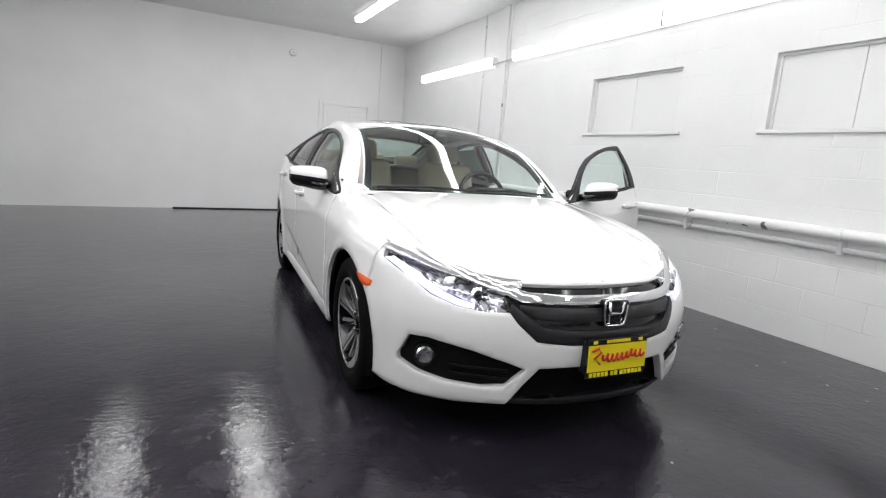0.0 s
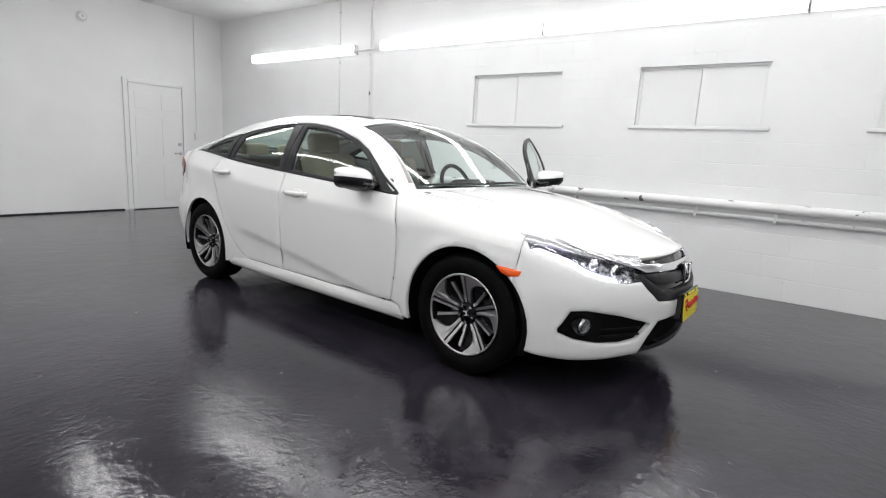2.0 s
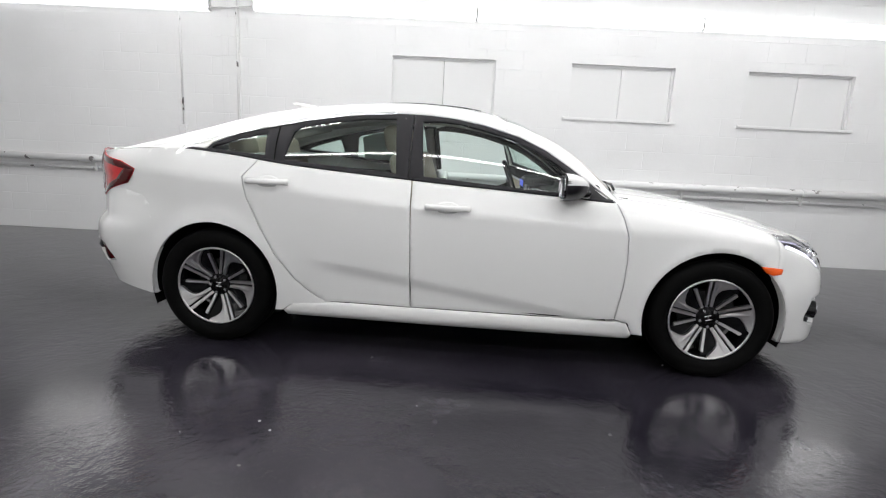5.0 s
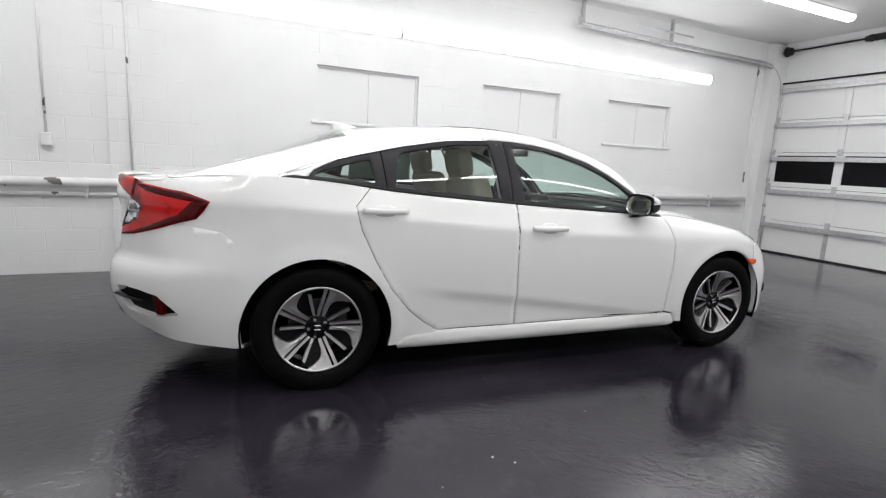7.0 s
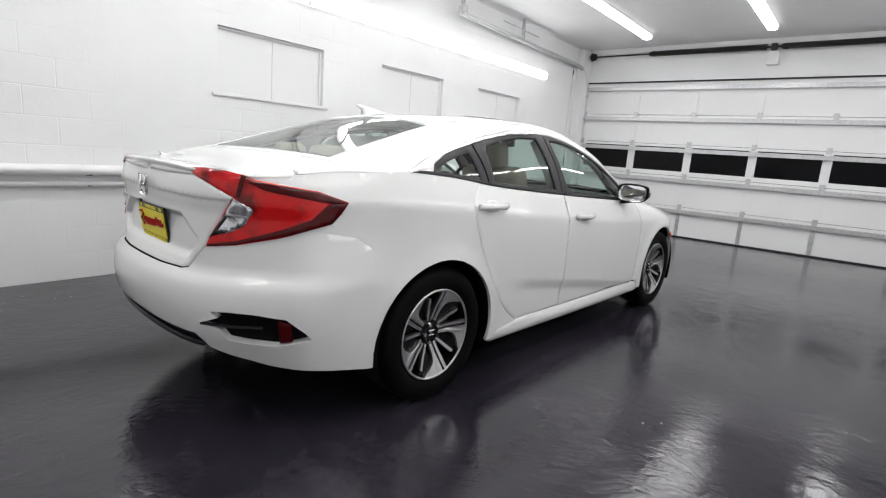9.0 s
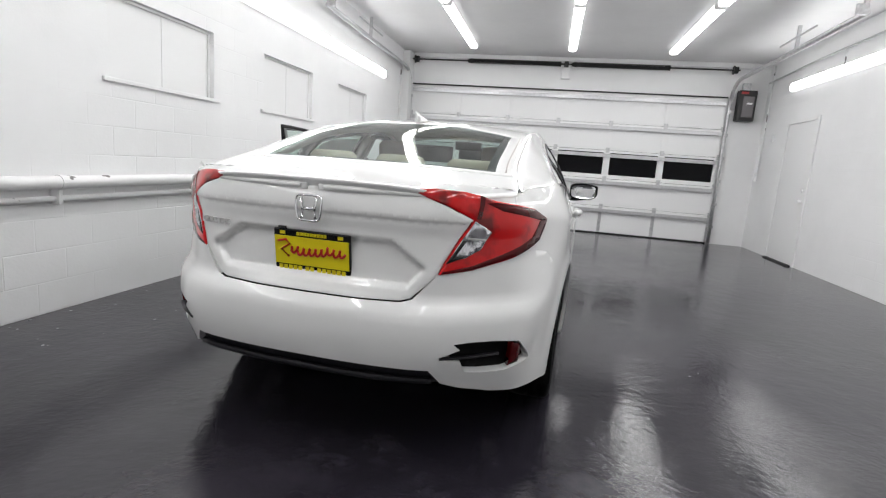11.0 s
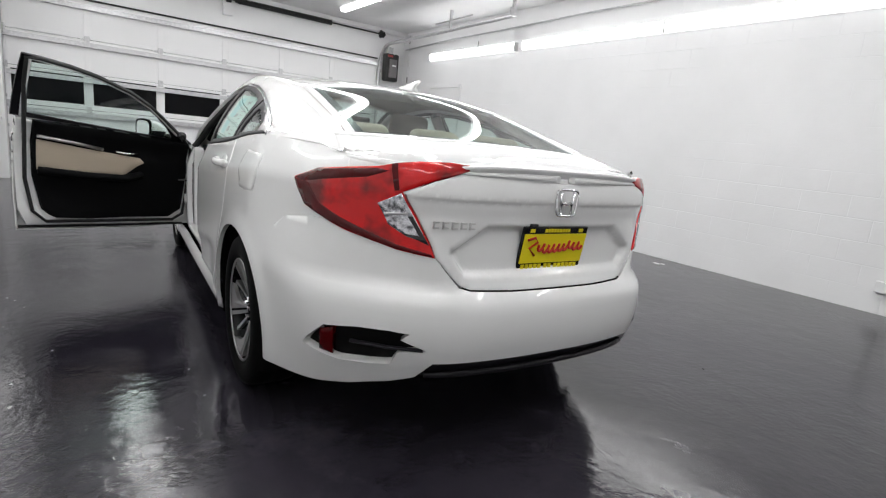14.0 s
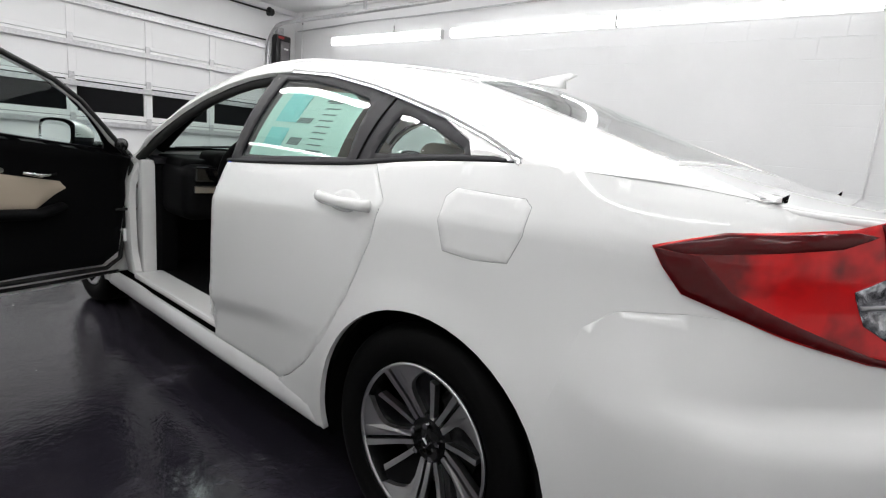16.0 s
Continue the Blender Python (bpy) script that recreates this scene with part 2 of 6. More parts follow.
# rear wall: door, switch, alarm, strip
door = tagged(empty("door_1", pose(1.18, Y1, 0)), "closed white six-panel door with a lever and deadbolt", "door", kind="structure")
bm = boxed((-0.42, -0.022, 0.012), (0.42, -0.002, 2.0), bevel=0.003)
part("leaf", bm, TRIM, door)
for sx in (-1, 1):
    for z0, z1 in ((0.16, 0.72), (0.86, 1.5), (1.62, 1.88)):
        part("panel", boxed((sx * 0.21 - 0.13, -0.028, z0), (sx * 0.21 + 0.13, -0.0225, z1), bevel=0.0025), TRIM, door)
bm = bmesh.new()
box(bm, (-0.50, -0.03, 0), (-0.435, -0.001, 2.07), bevel=0.004)
box(bm, (0.435, -0.03, 0), (0.50, -0.001, 2.07), bevel=0.004)
box(bm, (-0.434, -0.03, 2.01), (0.434, -0.001, 2.07), bevel=0.004)
part("door_frame", bm, TRIM, door)
bm = rod(bmesh.new(), (0.37, -0.022, 0.93), (0.37, -0.06, 0.93), 0.026, 16)
part("door_handle", tube(bm, [(0.37, -0.055, 0.93), (0.31, -0.06, 0.93), (0.26, -0.055, 0.925)], 0.011), GALV, door, "satin metal lever", True)
part("deadbolt", rod(bmesh.new(), (0.37, -0.022, 1.08), (0.37, -0.045, 1.08), 0.028, 16), GALV, door)
part("threshold", boxed((-0.42, -0.06, 0.0), (0.42, -0.024, 0.011)), DARKMETAL, door)
sw = tagged(empty("light_switch", pose(1.86, Y1, 1.23)), "white switch box fed by surface conduit on the rear wall", "switch")
part("box", boxed((-0.04, -0.045, -0.06), (0.04, -0.001, 0.06), bevel=0.006), TRIM, sw)
part("toggle", boxed((-0.008, -0.058, -0.012), (0.008, -0.046, 0.012), bevel=0.002), TRIM, sw)
part("conduit", tube(bmesh.new(), [(0, -0.015, 0.061), (0, -0.015, ZC - 1.235)], 0.010), TRIM, sw)
al = tagged(empty("smoke_alarm", pose(0.19, Y1, 2.84)), "round white smoke alarm high on the rear wall", "smoke alarm")
part("base", rod(bmesh.new(), (0, -0.001, 0), (0, -0.015, 0), 0.075, 28), TRIM, al)
part("dome", rod(bmesh.new(), (0, -0.016, 0), (0, -0.045, 0), 0.066, 28, 0.045), TRIM, al)
part("grille", rod(bmesh.new(), (0, -0.0455, 0), (0, -0.05, 0), 0.02, 16), GALV, al)
structure("floor_seam", boxed((-1.77, Y1 - 0.03, 0.0), (0.62, Y1 - 0.001, 0.018), bevel=0.004), RUBBER, "black rubber strip at the foot of the wall", "seal")
structure("floor_seam_corner", boxed((1.85, Y1 - 0.022, 0.0), (X1 - 0.002, Y1 - 0.001, 0.03), bevel=0.004), RUBBER, "short black base strip in the corner", "seal")

# right-hand block wall: flush door, thermostat, outlet, pipes
d2 = tagged(empty("door_2", pose(X0, -4.82, 0)), "closed flush white door set in the block wall", "door", kind="structure")
part("leaf", boxed((0.002, -0.45, 0.02), (0.016, 0.45, 2.12), bevel=0.003), TRIM, d2)
bm = bmesh.new()
box(bm, (0.001, -0.51, 0), (0.024, -0.455, 2.18), bevel=0.004)
box(bm, (0.001, 0.455, 0), (0.024, 0.51, 2.18), bevel=0.004)
box(bm, (0.001, -0.454, 2.125), (0.03, 0.454, 2.18), bevel=0.004)
part("door_frame", bm, TRIM, d2)
part("door_handle", rod(bmesh.new(), (0.017, 0.39, 0.96), (0.07, 0.39, 0.96), 0.027, 16), TRIM, d2, "white painted knob")
part("deadbolt", rod(bmesh.new(), (0.017, 0.39, 1.12), (0.04, 0.39, 1.12), 0.026, 16), TRIM, d2)
part("threshold", boxed((0.017, -0.44, 0.0), (0.07, 0.44, 0.02), bevel=0.004), DARKMETAL, d2)
tagged(finish("thermostat", boxed((X0 + 0.001, -5.90, 1.89), (X0 + 0.03, -5.82, 2.0), bevel=0.006), TRIM), "small white thermostat box on the block wall", "thermostat")
tagged(finish("outlet_box", boxed((X0 + 0.001, -6.36, 1.22), (X0 + 0.04, -6.28, 1.34), bevel=0.006), TRIM), "small white outlet box on the wall", "outlet box")
run_of_pipe("ceiling_pipe", [(X0 + 0.05, -6.3, 2.92), (X0 + 0.05, -4.6, 2.98), (X0 + 0.05, -3.4, 2.985), (X0 + 0.05, -1.5, 3.02), (X0 + 0.05, Y1 - 0.05, 3.03)], 0.013, "grimy conduit along the top of the block wall", GALV)
run_of_pipe("feed_conduit", [(X0 + 0.035, -3.9, 2.97), (X0 + 0.035, -3.9, 2.75)], 0.009, "short white conduit down to a wall lamp")
run_of_pipe("wall_conduit", [(X0 + 0.03, -6.2, 3.2), (X0 + 0.03, -6.2, 1.35)], 0.011, "thin white conduit down the wall")
run_of_pipe("wall_conduit", [(X0 + 0.02, 2.21, 2.24), (X0 + 0.02, 2.215, 1.45), (X0 + 0.02, 2.25, 0.25)], 0.010, "thin white conduit down the wall")
tagged(finish("outlet_box", boxed((X0 + 0.001, 2.17, 0.20), (X0 + 0.05, 2.27, 0.30), bevel=0.006), TRIM), "small white outlet box on the wall", "outlet box")

# ---- garage door ----
DX0, DX1, DTOP = -3.66, 2.22, 2.68
structure("wall_north", box(box(boxed((X0, Y0 - 0.2, 0), (DX0, Y0, ZC)), (DX1, Y0 - 0.2, 0), (X1, Y0, ZC)), (DX0, Y0 - 0.2, DTOP - 0.02), (DX1, Y0, ZC)), WHITE_Y, "white painted wall round the garage door", "wall")
gd = tagged(empty("garage_door", pose(0, Y0 + 0.02, 0)), "closed white sectional steel garage door with a row of dark windows", "garage door", kind="structure")
LEVELS = [0.02, 0.53, 1.06, 1.60, 2.10, DTOP]
COLS = [DX0 + k * (DX1 - DX0) / 6 for k in range(7)]
for r in range(5):
    z0, z1 = LEVELS[r] + 0.003, LEVELS[r + 1] - 0.003
    bm = bmesh.new()
    if r == 2:
        box(bm, (DX0, -0.04, z0), (DX1, 0, z0 + 0.075), bevel=0.003)
        box(bm, (DX0, -0.04, z1 - 0.045), (DX1, 0, z1), bevel=0.003)
        for c in COLS:
            box(bm, (max(DX0, c - 0.06), -0.04, z0 + 0.076), (min(DX1, c + 0.06), 0, z1 - 0.046))
        for a, b in zip(COLS, COLS[1:]):
            part("window_pane", boxed((a + 0.061, -0.03, z0 + 0.077), (b - 0.061, -0.018, z1 - 0.047)), NIGHT, gd)
    else:
        box(bm, (DX0, -0.04, z0), (DX1, 0, z1), bevel=0.004)
        for a, b in zip(COLS, COLS[1:]):
            box(bm, (a + 0.07, 0.0005, z0 + 0.06), (b - 0.07, 0.004, z1 - 0.06), bevel=0.0015)
    part("section", bm, STEEL_WHITE, gd)
    for c in COLS:
        part("stile", boxed((max(DX0, c - 0.03), 0.004, z0 + 0.005), (min(DX1, c + 0.03), 0.014, z1 - 0.005), bevel=0.002), TRIM if r != 0 else GALV, gd)
        if r:
            part("hinge", boxed((max(DX0, c - 0.035), 0.0145, z0 - 0.05), (min(DX1, c + 0.035), 0.028, z0 + 0.045), bevel=0.004), GALV, gd)
for z in (0.45, 0.985, 1.50, 2.02, 2.55):
    bm = boxed((DX0 + 0.02, 0.0285, z - 0.033), (DX1 - 0.02, 0.06, z - 0.026))
    box(bm, (DX0 + 0.02, 0.0285, z + 0.026), (DX1 - 0.02, 0.06, z + 0.033))
    box(bm, (DX0 + 0.02, 0.061, z - 0.033), (DX1 - 0.02, 0.066, z + 0.033))
    part("strut", bm, GALV, gd, "galvanised steel stiffening strut")
part("bottom_seal", boxed((DX0, -0.03, 0.0), (DX1, 0.01, 0.022)), RUBBER, gd)
part("top_seal", boxed((DX0, 0.0145, DTOP - 0.03), (DX1, 0.035, DTOP - 0.005)), RUBBER, gd)

for sx, name in ((1, "door_track"), (-1, "door_track")):
    xd = DX1 + 0.035 if sx > 0 else DX0 - 0.035
    tr = tagged(empty(name, pose(xd, Y0 + 0.07, 0)), "galvanised steel garage door track with curved top", "door track")
    pts = [(0, 0, 0.02), (0, 0, 1.4), (0, 0, 2.5)] + [(0, 0.42 - 0.42 * cos(a), 2.5 + 0.42 * sin(a)) for a in (0.3, 0.6, 0.9, 1.2, 1.57)] + [(0, 2.0, 2.94), (0, 4.0, 2.98)]
    part("rail", tube(bmesh.new(), pts, 0.032, 8), GALV, tr, smooth=True)
    part("hanger", boxed((-0.02, 3.93, 2.98), (0.02, 3.97, ZC), bevel=0.003), GALV, tr)
    bm = boxed((-0.02, 2.4, 2.97), (0.02, 2.44, ZC), bevel=0.003)
    part("hanger", bm, GALV, tr)
    bm = boxed((-0.11 if sx > 0 else -0.005, 3.99, 2.95), (0.005 if sx > 0 else 0.11, 4.02, 3.06), bevel=0.004)
    part("end_bracket", bm, GALV, tr)
    for k in range(6):
        z = 0.3 + 0.42 * k
        part("roller_bracket", boxed((-0.045, -0.05, z), (0.02, 0.03, z + 0.05), bevel=0.004), GALV, tr)
    part("spring_rod", tube(bmesh.new(), [(-0.08 * sx, 2.1, 3.06), (-0.08 * sx, 3.1, 3.08)], 0.012), GALV, tr, smooth=True)

sh = tagged(empty("torsion_shaft", pose(0, Y0 + 0.14, 3.12)), "black torsion springs on a steel shaft above the garage door", "torsion spring")
part("shaft", rod(bmesh.new(), (DX0 - 0.10, 0, 0), (DX1 + 0.02, 0, 0), 0.014, 12), DARKMETAL, sh, smooth=True)
for a, b in ((1.07, -0.62), (-0.90, -2.55)):
    n_turn = 62
    pts = [(a + (b - a) * k / (n_turn * 8), 0.036 * cos(2 * pi * k / 8), 0.036 * sin(2 * pi * k / 8)) for k in range(n_turn * 8 + 1)]
    part("spring", tube(bmesh.new(), pts, 0.0125, 5), DARKMETAL, sh, smooth=True)
    for x in (a, b):
        part("spring_cone", rod(bmesh.new(), (x - 0.04, 0, 0), (x + 0.04, 0, 0), 0.05, 16, 0.035), DARKMETAL, sh)
for x in (DX0 - 0.03, DX1 - 0.09):
    part("cable_drum", rod(rod(bmesh.new(), (x - 0.03, 0, 0), (x + 0.03, 0, 0), 0.06, 20), (x + 0.031, 0, 0), (x + 0.045, 0, 0), 0.075, 20), DARKMETAL, sh)
part("centre_bracket", boxed((-0.84, -0.139, -0.25), (-0.68, -0.05, 0.05), bevel=0.01), TRIM, sh)
part("bearing_plate", boxed((-0.80, -0.05, -0.05), (-0.72, 0.02, 0.05), bevel=0.01), DARKMETAL, sh)
structure("trim_header", boxed((X0 + 0.002, Y0 + 0.001, ZC - 0.09), (X1 - 0.15, Y0 + 0.08, ZC - 0.002), bevel=0.006), TRIM, "white trim under the ceiling above the garage door", "trim")

op = tagged(empty("garage_door_opener", pose(-3.93, Y0, 2.52)), "black side-mounted garage door opener with a grey cover", "door opener")
part("housing", boxed((-0.17, 0.001, -0.27), (0.13, 0.17, 0.27), bevel=0.035), PLASTIC_BLACK, op)
part("cover", boxed((-0.12, 0.171, -0.20), (0.06, 0.20, 0.16), bevel=0.012), material("grey_plastic", (0.16, 0.15, 0.155), 0.45), op, "dark grey cover")
part("badge", boxed((-0.09, 0.2005, 0.02), (0.0, 0.203, 0.05)), TRIM, op)
part("mount", boxed((-0.06, 0.001, 0.271), (0.06, 0.10, 0.40), bevel=0.01), GALV, op)
part("red_mark", boxed((-0.02, 0.171, 0.20), (0.10, 0.176, 0.24)), material("red_plastic", (0.35, 0.03, 0.03), 0.4), op)


# ---- fluorescent lamps ----
def tube_lamp(length, glow):
    """Two wrap-round diffusers end to end on a white channel; it runs along y from 0 to -length, light towards -z."""
    ob = empty("fluorescent_lamp")
    part("housing", boxed((-0.062, -length + 0.012, -0.03), (0.062, -0.012, 0.0), bevel=0.008), LAMP_BODY, ob)
    half = length / 2
    prof = [(0.070, -0.031), (0.070, -0.055), (0.060, -0.075), (0.040, -0.086), (0.0, -0.090), (-0.040, -0.086), (-0.060, -0.075), (-0.070, -0.055), (-0.070, -0.031)]
    for y in (-0.014, -half - 0.005):
        bm = bmesh.new()
        rings = [[bm.verts.new((x, y - d, z)) for x, z in prof] for d in (0.0, half - 0.009)]
        for k in range(len(prof)):
            j = (k + 1) % len(prof)
            f = bm.faces.new((rings[0][k], rings[0][j], rings[1][j], rings[1][k]))
            f.material_index = 0 if 2 <= k <= 5 else 1
        for ring in rings:
            bm.faces.new(ring).material_index = 1
        bmesh.ops.recalc_face_normals(bm, faces=bm.faces)
        part("diffuser", bm, [glow, TUBE_SIDE], ob, "glowing white diffuser")
    for y in (-0.008, -length + 0.008):
        part("end_cap", boxed((-0.066, y - 0.005, -0.084), (0.066, y + 0.005, -0.002), bevel=0.003), LAMP_BODY, ob)
    return ob


LEN = 2.44
first = tagged(tube_lamp(LEN, TUBE), "lit white fluorescent strip lamp on the ceiling", "lamp")
second = tagged(tube_lamp(2.40, TUBE_WALL), "lit white fluorescent strip lamp on the wall", "lamp")
spots = []
for x in (0.88, -0.83, -2.46):
    for k in range(4):
        spots.append((pose(x, 4.64 - k * 2.56, ZC), "fluorescent lamps on the ceiling"))
for y0, z in ((5.22, 2.55), (2.34, 2.57), (-0.07, 2.57), (-2.48, 2.57)):
    spots.append((pose(X1, y0, z, 0, 90, 0), "fluorescent lamps on the window wall"))
for y0 in (2.06, -0.35, -2.92):
    spots.append((pose(X0, y0, 2.70, 0, -90, 0), "fluorescent lamps on the block wall"))
for k, (m, g) in enumerate(spots):
    kind = first if "ceiling" in g else second
    ob = kind if k in (0, 12) else copy_thing(kind, m)
    ob.matrix_basis = m
    tagged(ob, group=g)


# flakes of paint and grit along the foot of the walls
bm = bmesh.new()
rng = random.Random(7)
for k in range(170):
    if k < 130:
        x, y = X1 - 0.04 - 0.75 * rng.random() ** 2.2, rng.uniform(-4.5, 4.5)
    else:
        x, y = rng.uniform(X0 + 0.2, X1 - 0.3), rng.uniform(-5.5, 5.8)
    size, a0 = rng.uniform(0.003, 0.012), rng.random() * 6.28
    ring = [(x + size * rng.uniform(0.4, 1) * cos(a0 + j), y + size * rng.uniform(0.4, 1.3) * sin(a0 + j)) for j in (0, 1.2, 2.4, 3.7, 5.0)]
    top = [bm.verts.new((a, b, 0.0025)) for a, b in ring]
    low = [bm.verts.new((a, b, 0.0)) for a, b in ring]
    bm.faces.new(top)
    for j in range(5):
        bm.faces.new((low[j], low[(j + 1) % 5], top[(j + 1) % 5], top[j]))
tagged(finish("paint_flakes", bm, material("paint_flake", (0.42, 0.42, 0.42), 0.7)), "scattered pale paint flakes and grit on the floor", "debris", kind="stuff")
bm = bmesh.new()
for x, y, s_ in ((X0 + 0.35, 0.25, 0.05), (X0 + 0.31, 0.31, 0.03)):
    box(bm, (x, y, 0), (x + s_, y + s_ * 1.4, 0.006), bevel=0.002)
tagged(finish("paper_scrap", bm, TRIM), "small crumpled white scrap beside the wall", "litter")
# ---- car: y runs from nose (-) to tail (+), x to its left side ----
PAINT = material("pearl_white_paint", (0.82, 0.82, 0.81), 0.35, 0.0, Coat_Weight=1.0, Coat_Roughness=0.012)
n = Nodes(PAINT)
n.link(n.mix(n.ramp(n.noise(900, 1), 0.0, 1.0, 0.4, 0.6), (0.78, 0.78, 0.772), (0.805, 0.805, 0.797)), n.b.inputs["Base Color"])
CHROME = material("chrome", (0.80, 0.80, 0.81), 0.07, 1.0)
GLOSSBLACK = material("gloss_black_plastic", (0.008, 0.008, 0.009), 0.12)
SATINBLACK = material("satin_dark_trim", (0.011, 0.010, 0.013), 0.40, Specular_IOR_Level=0.26)
POCKET = material("matt_black_pocket", (0.005, 0.005, 0.005), 0.6, Specular_IOR_Level=0.10)
GRILLEGREY = material("dark_grey_grille", (0.015, 0.015, 0.017), 0.36, Specular_IOR_Level=0.28)
TYRE = material("tyre_rubber", (0.003, 0.003, 0.003), 0.65, Specular_IOR_Level=0.08)
n = Nodes(TYRE)
n.bump(n.noise(60, 3), 0.15, 0.004)
MACHINED = material("machined_alloy", (0.62, 0.61, 0.61), 0.28, 1.0)
RIMBLACK = material("black_wheel_paint", (0.004, 0.004, 0.0045), 0.25, Specular_IOR_Level=0.15)
CARCASS = material("underbody_black", (0.006, 0.006, 0.006), 0.9, Specular_IOR_Level=0.05)
BEIGE = material("ivory_cloth", (0.44, 0.37, 0.29), 0.75)
n = Nodes(BEIGE)
n.bump(n.noise(400, 2), 0.3, 0.002)
HEADLINER = material("pale_grey_headliner", (0.40, 0.38, 0.36), 0.9)
DASH = material("black_dashboard", (0.004, 0.004, 0.0045), 0.6, Specular_IOR_Level=0.06)
RED = material("red_lamp_plastic", (0.62, 0.004, 0.006), 0.30, 0.0, Specular_IOR_Level=0.15, Coat_Weight=0.9, Coat_Roughness=0.015)
n = Nodes(RED)
n.link(n.mix(n.ramp(n.noise(8, 3), 0.0, 0.9, 0.47, 0.64), (0.60, 0.002, 0.004), (0.10, 0.001, 0.002)), n.b.inputs["Base Color"])
DARKRED = material("dark_red_lamp_plastic", (0.07, 0.001, 0.002), 0.10, Specular_IOR_Level=0.35)
CLEARLENS = material("clear_lamp_reflector", (0.62, 0.62, 0.64), 0.16, 0.85)
n = Nodes(CLEARLENS)
n.link(n.ramp(n.noise(38, 2), (0.12, 0.12, 0.13), (0.88, 0.88, 0.92), 0.36, 0.56), n.b.inputs["Base Color"])
AMBER = material("amber_lens", (0.85, 0.11, 0.01), 0.16)
DRL = material("daytime_lamp", (0.84, 0.82, 1.0), 0.3, 0.0, 1.5)
BROW = material("smoked_silver_trim", (0.46, 0.46, 0.47), 0.24, 0.9)
PLATE_YELLOW = material("plate_yellow", (0.82, 0.68, 0.01), 0.4)
PLATE_RED = material("plate_red", (0.50, 0.01, 0.01), 0.45)
STICKER_A = material("sticker_pale_green", (0.58, 0.78, 0.72), 0.7)
STICKER_B = material("sticker_teal", (0.28, 0.70, 0.70), 0.7)
STICKER_C = material("sticker_grey_print", (0.16, 0.20, 0.20), 0.7)
# grey for the fuel flap's joint and the painted shade below the handles
SEAM_SHADE = material("seam_and_shade_grey", (0.40, 0.40, 0.40), 0.6)
BLUE_LED = material("blue_gauge_light", (0.10, 0.16, 0.9), 0.4, 0.0, 0.5)


def glass(name, tint):
    m = bpy.data.materials.new(name)
    m.use_nodes = True
    t = m.node_tree
    t.nodes.clear()
    out, mix = t.nodes.new("ShaderNodeOutputMaterial"), t.nodes.new("ShaderNodeMixShader")
    clear, gloss, lw = t.nodes.new("ShaderNodeBsdfTransparent"), t.nodes.new("ShaderNodeBsdfGlossy"), t.nodes.new("ShaderNodeLayerWeight")
    clear.inputs["Color"].default_value = (*tint, 1)
    gloss.inputs["Color"].default_value = (1, 1, 1, 1)
    gloss.inputs["Roughness"].default_value = 0.01
    lw.inputs["Blend"].default_value = 0.5
    # gloss of both faces of a thin pane, alike from outside and inside
    steep, share, base = t.nodes.new("ShaderNodeMath"), t.nodes.new("ShaderNodeMath"), t.nodes.new("ShaderNodeMath")
    steep.operation, share.operation, base.operation = "POWER", "MULTIPLY", "ADD"
    steep.inputs[1].default_value, share.inputs[1].default_value, base.inputs[1].default_value = 5.0, 0.9, 0.075
    t.links.new(lw.outputs["Facing"], steep.inputs[0])
    t.links.new(steep.outputs[0], share.inputs[0])
    t.links.new(share.outputs[0], base.inputs[0])
    t.links.new(base.outputs[0], mix.inputs[0])
    t.links.new(clear.outputs[0], mix.inputs[1])
    t.links.new(gloss.outputs[0], mix.inputs[2])
    t.links.new(mix.outputs[0], out.inputs[0])
    return m


GLASS = glass("tinted_car_glass", (0.74, 0.85, 0.81))
LENS = glass("clear_lamp_cover", (0.93, 0.94, 0.96))


class Curve:
    """A monotone cubic through a few knots."""

    def __init__(self, *knots):
        x, y = np.array([k[0] for k in knots], float), np.array([k[1] for k in knots], float)
        h, d = np.diff(x), np.diff(y) / np.diff(x)
        m = np.zeros(len(x))
        for k in range(1, len(x) - 1):
            if d[k - 1] * d[k] > 0:
                w1, w2 = 2 * h[k] + h[k - 1], h[k] + 2 * h[k - 1]
                m[k] = (w1 + w2) / (w1 / d[k - 1] + w2 / d[k])
        m[0], m[-1] = d[0], d[-1]
        self.x, self.y, self.m = x.tolist(), y.tolist(), m.tolist()

    def __call__(self, v):
        x, y, m = self.x, self.y, self.m
        if v <= x[0]:
            return y[0] + m[0] * (v - x[0])
        if v >= x[-1]:
            return y[-1] + m[-1] * (v - x[-1])
        k = 0
        while v > x[k + 1]:
            k += 1
        h = x[k + 1] - x[k]
        t = (v - x[k]) / h
        return (1 + 2 * t) * (1 - t) ** 2 * y[k] + t * (1 - t) ** 2 * h * m[k] + t * t * (3 - 2 * t) * y[k + 1] + t * t * (t - 1) * h * m[k + 1]


